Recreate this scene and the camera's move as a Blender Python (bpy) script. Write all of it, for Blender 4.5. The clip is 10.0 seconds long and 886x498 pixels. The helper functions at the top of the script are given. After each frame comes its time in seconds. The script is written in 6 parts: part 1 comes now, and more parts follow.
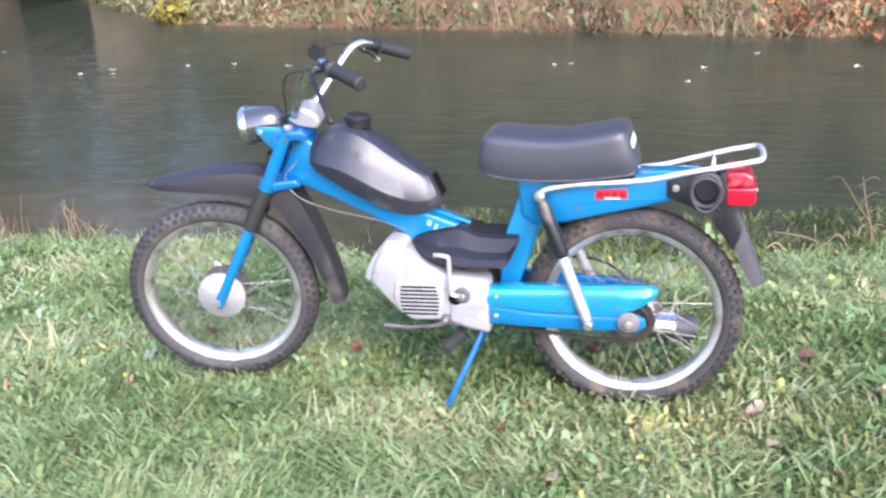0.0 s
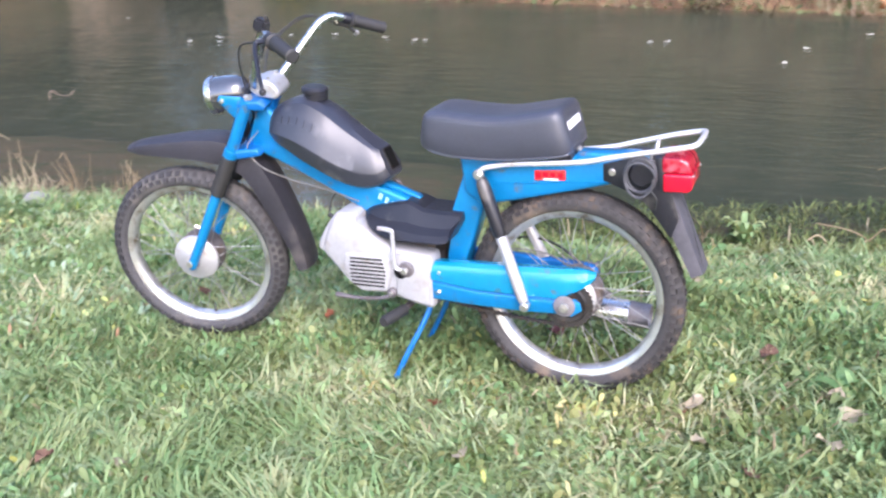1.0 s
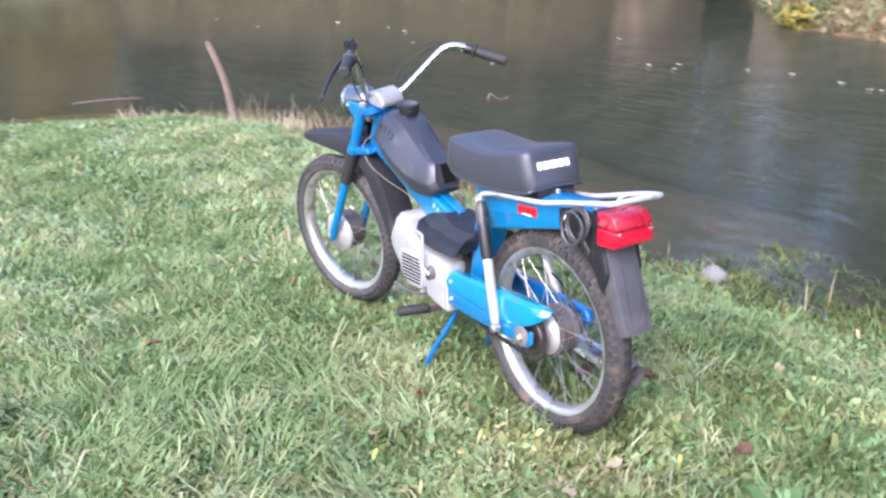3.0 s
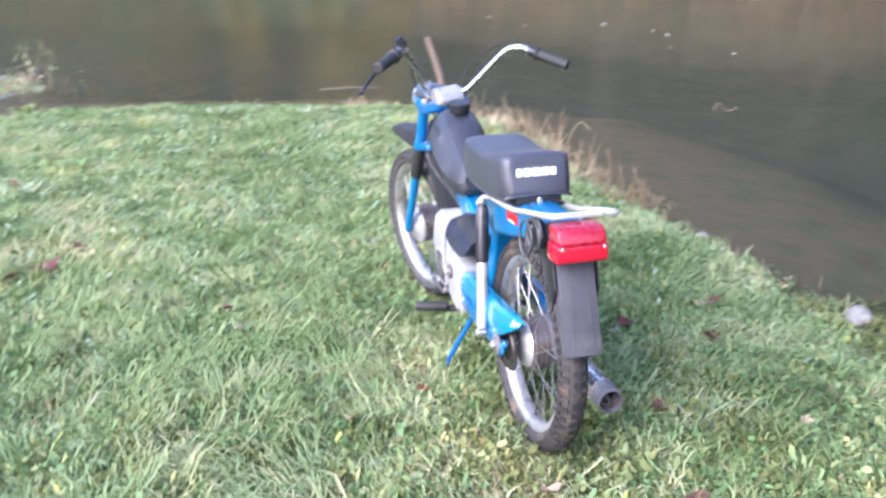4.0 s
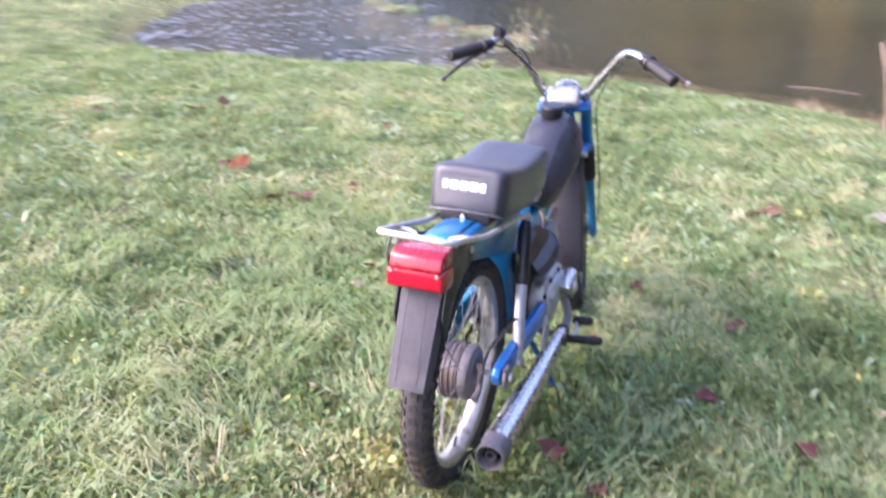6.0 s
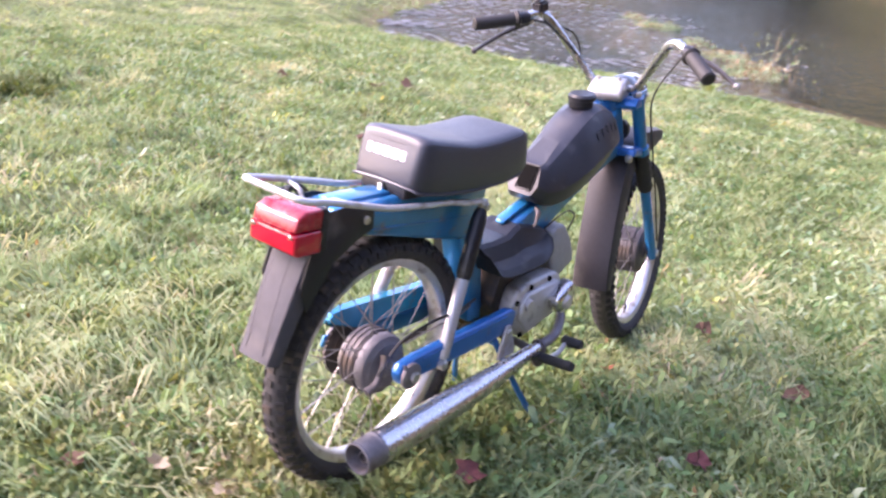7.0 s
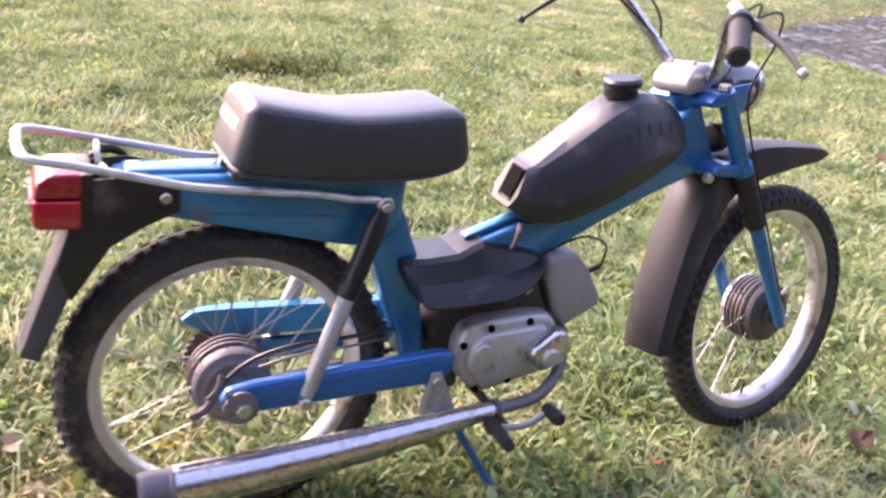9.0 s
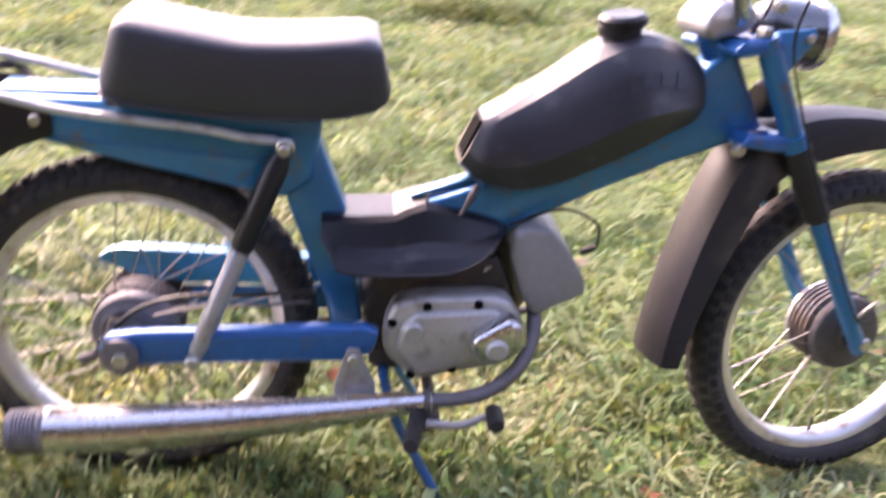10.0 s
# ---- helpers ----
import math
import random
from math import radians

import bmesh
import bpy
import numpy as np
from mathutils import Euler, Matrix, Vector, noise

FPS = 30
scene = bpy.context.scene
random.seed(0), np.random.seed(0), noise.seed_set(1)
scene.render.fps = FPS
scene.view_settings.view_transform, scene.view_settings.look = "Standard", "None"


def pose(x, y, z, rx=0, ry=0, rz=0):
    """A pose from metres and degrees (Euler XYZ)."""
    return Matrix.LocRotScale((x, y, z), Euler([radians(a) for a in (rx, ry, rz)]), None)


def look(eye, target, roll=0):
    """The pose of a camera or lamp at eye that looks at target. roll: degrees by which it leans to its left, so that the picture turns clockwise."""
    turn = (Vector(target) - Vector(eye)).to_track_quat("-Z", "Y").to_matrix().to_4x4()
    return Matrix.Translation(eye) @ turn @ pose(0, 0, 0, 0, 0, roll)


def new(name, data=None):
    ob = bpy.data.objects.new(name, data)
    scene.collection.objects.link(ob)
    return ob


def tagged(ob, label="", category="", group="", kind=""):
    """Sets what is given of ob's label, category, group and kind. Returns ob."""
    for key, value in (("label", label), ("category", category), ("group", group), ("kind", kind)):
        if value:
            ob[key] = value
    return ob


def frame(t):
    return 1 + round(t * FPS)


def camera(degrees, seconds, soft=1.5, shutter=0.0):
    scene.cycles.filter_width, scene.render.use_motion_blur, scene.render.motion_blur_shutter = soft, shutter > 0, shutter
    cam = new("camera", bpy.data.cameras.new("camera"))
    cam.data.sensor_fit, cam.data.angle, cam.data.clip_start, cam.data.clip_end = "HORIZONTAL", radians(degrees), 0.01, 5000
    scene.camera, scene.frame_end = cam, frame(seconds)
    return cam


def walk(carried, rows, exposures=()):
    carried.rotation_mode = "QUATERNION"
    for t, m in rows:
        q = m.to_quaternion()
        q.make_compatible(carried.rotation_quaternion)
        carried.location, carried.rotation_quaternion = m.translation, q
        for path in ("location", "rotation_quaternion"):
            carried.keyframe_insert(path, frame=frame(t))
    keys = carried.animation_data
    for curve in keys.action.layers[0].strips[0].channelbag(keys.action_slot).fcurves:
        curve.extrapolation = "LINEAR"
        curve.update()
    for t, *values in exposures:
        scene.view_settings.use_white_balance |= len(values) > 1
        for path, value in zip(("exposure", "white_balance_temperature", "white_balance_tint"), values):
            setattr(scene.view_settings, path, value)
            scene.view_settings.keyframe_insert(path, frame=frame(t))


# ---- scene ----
cam = camera(50.9, 10.0, 2.4, 0.5)
PATH = [
    (0, (0.669, -2.153, 1.202), (0.173, -0.343, 0.512), -2.9),
    (0.5, (0.854, -2.08, 1.163), (0.275, -0.296, 0.468), -2.8),
    (1, (1.101, -2.023, 1.187), (0.348, -0.32, 0.459), -3.0),
    (1.5, (1.437, -1.928, 1.189), (0.455, -0.339, 0.474), -2.3),
    (2, (1.685, -1.777, 1.194), (0.537, -0.29, 0.509), -2.9),
    (2.5, (1.976, -1.611, 1.199), (0.608, -0.28, 0.603), -2.1),
    (2.7, (2.091, -1.531, 1.201), (0.608, -0.351, 0.561), -1.5),
    (3.8, (2.473, -0.9, 1.18), (0.675, -0.22, 0.627), -0.6),
    (4, (2.527, -0.743, 1.186), (0.69, -0.267, 0.555), -0.8),
    (4.5, (2.537, -0.387, 1.185), (0.667, -0.068, 0.551), -0.3),
    (5, (2.573, 0.006, 1.186), (0.719, -0.089, 0.443), -0.2),
    (5.5, (2.489, 0.347, 1.209), (0.675, -0.081, 0.483), 2.3),
    (6, (2.325, 0.626, 1.218), (0.568, -0.041, 0.532), 1.9),
    (6.2, (2.248, 0.742, 1.189), (0.544, -0.084, 0.547), 3.3),
    (7.3, (1.656, 1.206, 1.111), (0.285, -0.061, 0.392), 7.1),
    (7.5, (1.568, 1.233, 1.115), (0.301, -0.136, 0.393), 7.8),
    (8, (1.317, 1.23, 1.085), (0.159, -0.245, 0.388), 7.0),
    (8.5, (1.075, 1.297, 1.044), (0.043, -0.274, 0.358), 6.3),
    (9, (0.82, 1.332, 1.024), (0.026, -0.348, 0.283), 5.0),
    (9.5, (0.543, 1.271, 0.997), (-0.116, -0.486, 0.304), 3.6),
    (10, (0.253, 1.251, 0.968), (0.038, -0.543, 0.111), 3.6),
]
EXPOSURES = [(0.0, 1.67, 5930, 23), (2.5, 1.62, 5900, 23), (4.0, 1.80, 5700, 26), (5.0, 1.79, 5830, 33), (5.5, 1.82, 6120, 35), (6.0, 1.91, 6200, 37), (7.5, 2.03, 6900, 42), (8.5, 1.97, 7080, 43), (10.0, 2.10, 7350, 42)]
walk(cam, [(t, look(eye, target, roll)) for t, eye, target, roll in PATH], EXPOSURES)

# ---- light: low hazy sun from behind the lawn, pale sky ----
SUN_AZ, SUN_EL = 147.0, 36.0
world = bpy.data.worlds.new("world")
scene.world = world
world.use_nodes = True
sky = world.node_tree.nodes.new("ShaderNodeTexSky")
sky.sky_type = "NISHITA"
sky.sun_disc = False
sky.sun_elevation, sky.sun_rotation = radians(SUN_EL), radians(SUN_AZ)
sky.air_density, sky.dust_density = 1.2, 1.6
world.node_tree.nodes["Background"].inputs[1].default_value = 0.20
world.node_tree.links.new(sky.outputs[0], world.node_tree.nodes["Background"].inputs[0])
sun = new("sun", bpy.data.lights.new("sun", "SUN"))
sun.data.energy, sun.data.angle, sun.data.color = 2.2, radians(34.0), (1.0, 0.93, 0.84)
_d = Vector((math.sin(radians(SUN_AZ)) * math.cos(radians(SUN_EL)), math.cos(radians(SUN_AZ)) * math.cos(radians(SUN_EL)), math.sin(radians(SUN_EL))))
sun.matrix_world = look(_d * 30, (0, 0, 0))


# ---- materials ----
def mat(name, col, rough=0.5, metal=0.0, var=0.2, scale=30.0, bump=0.0, bscale=200.0, dirt=None, coat=0.0, rvar=0.1, island=0.0, spec=0.5, alpha=1.0, trans=0.0, dust=0.0, coat_rough=0.12):
    """A painted, plastic or metal surface: two scales of colour noise, optional dirt (colour, amount, scale), fine relief."""
    m = bpy.data.materials.new(name)
    m.use_nodes = True
    nt = m.node_tree
    b = nt.nodes["Principled BSDF"]
    L = nt.links.new
    tc = nt.nodes.new("ShaderNodeTexCoord")

    def noise_at(sc, detail=4.0):
        n = nt.nodes.new("ShaderNodeTexNoise")
        n.inputs["Scale"].default_value, n.inputs["Detail"].default_value = sc, detail
        L(tc.outputs["Object"], n.inputs["Vector"])
        return n

    n1, n2 = noise_at(scale), noise_at(scale * 7, 2.0)
    add = nt.nodes.new("ShaderNodeMath")
    add.operation = "ADD"
    L(n1.outputs["Fac"], add.inputs[0])
    L(n2.outputs["Fac"], add.inputs[1])
    rng = nt.nodes.new("ShaderNodeMapRange")
    rng.inputs["From Min"].default_value, rng.inputs["From Max"].default_value = 0.6, 1.4
    rng.inputs["To Min"].default_value, rng.inputs["To Max"].default_value = 1 - var, 1 + var
    L(add.outputs[0], rng.inputs["Value"])
    hsv = nt.nodes.new("ShaderNodeHueSaturation")
    hsv.inputs["Color"].default_value = (*col, 1)
    L(rng.outputs[0], hsv.inputs["Value"])
    out = hsv.outputs[0]
    if island:
        g = nt.nodes.new("ShaderNodeNewGeometry")
        r2 = nt.nodes.new("ShaderNodeMapRange")
        r2.inputs["To Min"].default_value, r2.inputs["To Max"].default_value = 1 - island, 1 + island
        L(g.outputs["Random Per Island"], r2.inputs["Value"])
        h2 = nt.nodes.new("ShaderNodeHueSaturation")
        L(out, h2.inputs["Color"])
        L(r2.outputs[0], h2.inputs["Value"])
        out = h2.outputs[0]
    if dirt:
        dcol, amount, dscale = dirt
        n3 = noise_at(dscale, 6.0)
        r3 = nt.nodes.new("ShaderNodeMapRange")
        r3.inputs["From Min"].default_value, r3.inputs["From Max"].default_value = 0.62 - amount * 0.45, 0.80 - amount * 0.35
        L(n3.outputs["Fac"], r3.inputs["Value"])
        mx = nt.nodes.new("ShaderNodeMix")
        mx.data_type = "RGBA"
        L(r3.outputs[0], mx.inputs["Factor"])
        L(out, mx.inputs["A"])
        mx.inputs["B"].default_value = (*dcol, 1)
        out = mx.outputs["Result"]
    L(out, b.inputs["Base Color"])
    rr = nt.nodes.new("ShaderNodeMapRange")
    rr.inputs["To Min"].default_value, rr.inputs["To Max"].default_value = max(0.02, rough - rvar), min(1, rough + rvar)
    L(n1.outputs["Fac"], rr.inputs["Value"])
    L(rr.outputs[0], b.inputs["Roughness"])
    b.inputs["Metallic"].default_value = metal
    b.inputs["Coat Weight"].default_value = coat
    b.inputs["Coat Roughness"].default_value = coat_rough
    b.inputs["Specular IOR Level"].default_value = spec
    b.inputs["Alpha"].default_value = alpha
    b.inputs["Sheen Weight"].default_value, b.inputs["Sheen Roughness"].default_value = dust, 0.35
    b.inputs["Transmission Weight"].default_value = trans
    if bump:
        nb = noise_at(bscale, 3.0)
        bp = nt.nodes.new("ShaderNodeBump")
        bp.inputs["Strength"].default_value, bp.inputs["Distance"].default_value = bump, 0.002
        L(nb.outputs["Fac"], bp.inputs["Height"])
        L(bp.outputs[0], b.inputs["Normal"])
    return m


# same blue paint made darker for the shaded right arm and the fork
BLUE = mat("blue_paint", (0.005, 0.122, 0.380), 0.32, 0.30, 0.12, 12, 0.05, 400, ((0.10, 0.10, 0.09), 0.08, 25), 0.4)
BLUE_LIGHT = mat("blue_paint_metallic", (0.003, 0.174, 0.410), 0.34, 0.35, 0.10, 10, 0.05, 400, ((0.12, 0.11, 0.09), 0.06, 30), 0.6)
TEAL = mat("bright_blue_guard_paint", (0.004, 0.218, 0.400), 0.24, 0.30, 0.08, 8, 0.03, 400, ((0.12, 0.11, 0.09), 0.05, 30), 0.9)
BLACK_PLASTIC = mat("black_plastic", (0.012, 0.012, 0.016), 0.38, 0, 0.2, 20, 0.12, 900, ((0.085, 0.078, 0.072), 0.08, 14), 0.1, spec=0.35, dust=0.02, coat_rough=0.25)
TANK_PLASTIC = mat("tank_black_plastic", (0.020, 0.021, 0.030), 0.42, 0, 0.2, 15, 0.10, 700, ((0.08, 0.08, 0.085), 0.06, 18), 0.32, spec=0.5, dust=0.03, coat_rough=0.36)
FENDER = mat("worn_black_mudguard_plastic", (0.019, 0.018, 0.023), 0.48, 0, 0.25, 12, 0.15, 500, ((0.075, 0.066, 0.062), 0.12, 9), spec=0.38, dust=0.03)
FLAP = mat("dusty_flap_plastic", (0.048, 0.046, 0.054), 0.58, 0, 0.25, 12, 0.15, 500, ((0.10, 0.088, 0.082), 0.14, 9), spec=0.4, dust=0.05)
VINYL = mat("black_vinyl", (0.028, 0.030, 0.042), 0.50, 0, 0.18, 18, 0.20, 1300, None, 0.45, spec=0.45, dust=0.05, coat_rough=0.36)
RUBBER = mat("black_rubber", (0.018, 0.017, 0.017), 0.65, 0, 0.25, 30, 0.2, 600)
TYRE = mat("muddy_tyre_rubber", (0.034, 0.031, 0.031), 0.8, 0, 0.3, 25, 0.5, 250, ((0.13, 0.095, 0.066), 0.17, 16))
TYRE_CLEAN = mat("dusty_tyre_rubber", (0.040, 0.038, 0.040), 0.78, 0, 0.3, 25, 0.5, 250, ((0.085, 0.076, 0.068), 0.20, 14))
KNOB = mat("tyre_knob_rubber", (0.017, 0.016, 0.017), 0.7, 0, 0.3, 40, 0.4, 250, ((0.07, 0.055, 0.042), 0.10, 30))
KNOB_MUD = mat("muddy_knob_rubber", (0.017, 0.015, 0.015), 0.75, 0, 0.3, 40, 0.4, 250, ((0.09, 0.060, 0.038), 0.20, 24))
CHROME = mat("chrome", (0.60, 0.59, 0.595), 0.27, 1.0, 0.10, 40, 0.02, 300, ((0.30, 0.20, 0.11), 0.04, 40))
RIM_METAL = mat("rim_chrome", (0.64, 0.63, 0.62), 0.40, 0.9, 0.12, 40, 0.03, 300, ((0.26, 0.19, 0.13), 0.14, 28))
SPOKE_METAL = mat("spoke_steel", (0.30, 0.29, 0.28), 0.45, 0.85, 0.15, 60)
ALU = mat("cast_aluminium", (0.50, 0.49, 0.48), 0.48, 0.55, 0.14, 25, 0.2, 350, ((0.16, 0.13, 0.10), 0.16, 22))
ALU_DARK = mat("dull_cast_metal", (0.105, 0.094, 0.098), 0.6, 0.35, 0.2, 30, 0.25, 350, ((0.10, 0.075, 0.06), 0.28, 25))
DRUM = mat("dirty_brake_plate", (0.17, 0.158, 0.168), 0.55, 0.3, 0.2, 25, 0.25, 350, ((0.10, 0.080, 0.068), 0.22, 22))
COWL = mat("pale_grey_cowl", (0.29, 0.287, 0.295), 0.42, 0.10, 0.10, 14, 0.05, 400, ((0.20, 0.17, 0.14), 0.12, 20))
SILVER = mat("silver_paint", (0.38, 0.375, 0.38), 0.35, 0.4, 0.10, 25, 0.03, 300, ((0.25, 0.19, 0.14), 0.10, 30))
STEEL = mat("zinc_bolt", (0.50, 0.48, 0.44), 0.38, 0.9, 0.2, 80)
# near-black that puts the shade inside holes and hollows into colour
HOLLOW_SHADE = mat("painted_hollow_shade", (0.006, 0.006, 0.006), 0.9, 0, 0.2, 40, spec=0.05)
GREASE = mat("greasy_chain_steel", (0.045, 0.040, 0.038), 0.5, 0.6, 0.3, 60, 0.3, 400, ((0.09, 0.060, 0.042), 0.2, 40))
RED_LENS = mat("red_plastic_lens", (0.42, 0.004, 0.022), 0.16, 0, 0.12, 60, 0.12, 120, None, 0.5)
RED_TOP = mat("red_plastic_lens_top", (0.30, 0.006, 0.022), 0.28, 0, 0.12, 60, 0.08, 120, ((0.30, 0.10, 0.12), 0.06, 30), 0.4, coat_rough=0.22)
RED_BADGE = mat("red_badge", (0.60, 0.015, 0.012), 0.35, 0, 0.1, 60)
WHITE_PRINT = mat("white_print", (0.62, 0.62, 0.63), 0.5, 0, 0.08, 60)
PALE_PRINT = mat("pale_blue_print", (0.20, 0.37, 0.50), 0.4, 0, 0.1, 60)
LAMP_GLASS = mat("headlamp_glass", (0.62, 0.66, 0.70), 0.08, 0, 0.06, 20, 0.2, 60, None, 0.6)
RAIL = mat("dull_silver_rail", (0.60, 0.595, 0.60), 0.42, 0.55, 0.12, 40, 0.05, 300, ((0.36, 0.30, 0.24), 0.12, 35))
LAMP_SHELL = mat("glossy_lamp_shell", (0.030, 0.030, 0.036), 0.20, 0.0, 0.15, 20, 0.03, 300, ((0.10, 0.095, 0.09), 0.08, 20), 1.0, spec=1.0, coat_rough=0.10)
COIL = mat("grey_black_cable", (0.045, 0.045, 0.050), 0.45, 0, 0.2, 60)
CABLE = mat("black_cable", (0.014, 0.014, 0.014), 0.45, 0, 0.2, 60)
WIRE = mat("bare_grey_wire", (0.16, 0.15, 0.14), 0.5, 0.3, 0.2, 60)
RUST = mat("rusty_brown_metal", (0.16, 0.085, 0.045), 0.75, 0.2, 0.3, 40, 0.4, 300)
STONE = mat("pale_limestone", (0.20, 0.19, 0.172), 0.9, 0, 0.25, 9, 0.6, 60, ((0.12, 0.11, 0.08), 0.2, 8))
BARK = mat("weathered_stake_wood", (0.145, 0.105, 0.080), 0.85, 0, 0.35, 14, 0.7, 90, ((0.26, 0.22, 0.19), 0.2, 6))


# ---- mesh helpers ----
def finish(bm, smooth=35):
    bmesh.ops.recalc_face_normals(bm, faces=bm.faces)
    for f in bm.faces:
        f.smooth = True
    lim = radians(smooth)
    for e in bm.edges:
        e.smooth = len(e.link_faces) == 2 and e.calc_face_angle(0) < lim
    return bm


def as_mesh(name, bm, material, smooth=35):
    finish(bm, smooth)
    me = bpy.data.meshes.new(name)
    bm.to_mesh(me)
    bm.free()
    me.materials.append(material)
    return me


def part(name, bm, material, parent, label="", m=None, smooth=35):
    """Links a bmesh (or a mesh) as one mesh object under a thing or under a part."""
    me = as_mesh(name, bm, material, smooth) if isinstance(bm, bmesh.types.BMesh) else bm
    ob = new(name, me)
    ob.parent = parent
    if m is not None:
        ob.matrix_basis = m
    return tagged(ob, label)


def thing(name, label, category, group="", m=None, bm=None, material=None, kind=""):
    ob = new(name, as_mesh(name, bm, material) if bm else None)
    if m is not None:
        ob.matrix_basis = m
    return tagged(ob, label, category, group, kind)


def prism(pts, y0, y1, bevel=0.004, seg=2, bm=None):
    """A plate: a polygon of (x, z) given thickness along y, with rounded edges."""
    own = bm is None
    bm = bm or bmesh.new()
    a = [bm.verts.new((x, y0, z)) for x, z in pts]
    b = [bm.verts.new((x, y1, z)) for x, z in pts]
    faces = [bm.faces.new(a), bm.faces.new(b[::-1])]
    n = len(pts)
    for i in range(n):
        faces.append(bm.faces.new((a[i], b[i], b[(i + 1) % n], a[(i + 1) % n])))
    if bevel and own:
        bmesh.ops.recalc_face_normals(bm, faces=bm.faces)
        es = [e for e in bm.edges if e.calc_face_angle(0) > 0.3]
        bmesh.ops.bevel(bm, geom=es, offset=bevel, segments=seg, affect="EDGES", profile=0.5, clamp_overlap=True)
    return bm


def box(cx, cy, cz, sx, sy, sz, bevel=0.003, m=None, bm=None, seg=2):
    own = bm is None
    bm = bm or bmesh.new()
    got = bmesh.ops.create_cube(bm, size=1, matrix=Matrix.Translation((cx, cy, cz)) @ (m or Matrix()) @ Matrix.Diagonal((sx, sy, sz, 1)))
    if bevel and own:
        bmesh.ops.bevel(bm, geom=bm.edges[:], offset=bevel, segments=seg, affect="EDGES", clamp_overlap=True)
    return bm


def loft(rings, closed=False, caps=True, bm=None):
    bm = bm or bmesh.new()
    vs = [[bm.verts.new(p) for p in r] for r in rings]
    n = len(vs[0])
    for i in range(len(vs) if closed else len(vs) - 1):
        a, b = vs[i], vs[(i + 1) % len(vs)]
        for k in range(n):
            bm.faces.new((a[k], a[(k + 1) % n], b[(k + 1) % n], b[k]))
    if caps and not closed:
        bm.faces.new(vs[0][::-1])
        bm.faces.new(vs[-1])
    return bm


def spline(pts, steps=8):
    """Points on a smooth curve through pts (any dimension)."""
    P = [np.array(p, float) for p in pts]
    P = [2 * P[0] - P[1]] + P + [2 * P[-1] - P[-2]]
    out = []
    for i in range(1, len(P) - 2):
        for k in range(steps):
            t = k / steps
            a, b, c, d = P[i - 1], P[i], P[i + 1], P[i + 2]
            out.append(0.5 * (2 * b + (c - a) * t + (2 * a - 5 * b + 4 * c - d) * t * t + (3 * b - a - 3 * c + d) * t ** 3))
    out.append(P[-2])
    return out


def tube(pts, r, n=10, smooth=True, steps=6, bm=None, flat=1.0):
    """A round bar along pts; r is one radius or one for each point."""
    pts = [tuple(p) for p in pts]
    rs = list(r) if isinstance(r, (list, tuple)) else [r] * len(pts)
    if smooth and len(pts) > 2:
        both = spline([(*p, q) for p, q in zip(pts, rs)], steps)
        pts, rs = [Vector(p[:3]) for p in both], [p[3] for p in both]
    else:
        pts = [Vector(p) for p in pts]
    rings, up = [], None
    for i, p in enumerate(pts):
        t = (pts[min(i + 1, len(pts) - 1)] - pts[max(i - 1, 0)]).normalized()
        if up is None:
            up = t.orthogonal().normalized()
        up = (up - t * up.dot(t)).normalized()
        side = t.cross(up)
        rings.append([p + (up * math.cos(a) + side * math.sin(a) * flat) * rs[i] for a in (2 * math.pi * k / n for k in range(n))])
    return loft(rings, bm=bm)


def lathe(profile, n=32, closed=True, bm=None):
    """A ring: a closed outline of (radius, y) turned about the y axis; closed=False: an open outline that ends on the axis."""
    bm = bm or bmesh.new()
    rings = []
    for k in range(n):
        a = 2 * math.pi * k / n
        rings.append([bm.verts.new((r * math.cos(a), y, r * math.sin(a))) for r, y in profile])
    m = len(profile)
    for k in range(n):
        A, B = rings[k], rings[(k + 1) % n]
        for i in range(m if closed else m - 1):
            j = (i + 1) % m
            bm.faces.new((A[i], A[j], B[j], B[i]))
    bmesh.ops.remove_doubles(bm, verts=bm.verts, dist=1e-6)
    return bm


def disc(cx, cy, cz, r, depth, bevel=0.002, n=20, axis="Y", bm=None):
    """A short solid cylinder with rounded rims."""
    d = depth / 2
    b = min(bevel, d * 0.9, r * 0.5)
    prof = [(0.0, -d), (r - b, -d), (r, -d + b), (r, d - b), (r - b, d), (0.0, d)]
    out = lathe(prof, n, closed=False)
    rot = {"Y": Matrix(), "X": Matrix.Rotation(radians(90), 4, "Z"), "Z": Matrix.Rotation(radians(90), 4, "X")}[axis] if isinstance(axis, str) else axis
    bmesh.ops.transform(out, matrix=Matrix.Translation((cx, cy, cz)) @ rot, verts=out.verts)
    return out


def fast_mesh(name, verts, faces, material):
    """A mesh from numpy arrays; faces all have the same number of corners."""
    me = bpy.data.meshes.new(name)
    verts, faces = np.asarray(verts, np.float32), np.asarray(faces, np.int32)
    me.vertices.add(len(verts))
    me.vertices.foreach_set("co", verts.ravel())
    me.loops.add(faces.size)
    me.loops.foreach_set("vertex_index", faces.ravel())
    me.polygons.add(len(faces))
    k = faces.shape[1]
    me.polygons.foreach_set("loop_start", np.arange(0, faces.size, k, dtype=np.int32))
    me.polygons.foreach_set("loop_total", np.full(len(faces), k, np.int32))
    me.update(calc_edges=True)
    me.validate()
    me.materials.append(material)
    return me


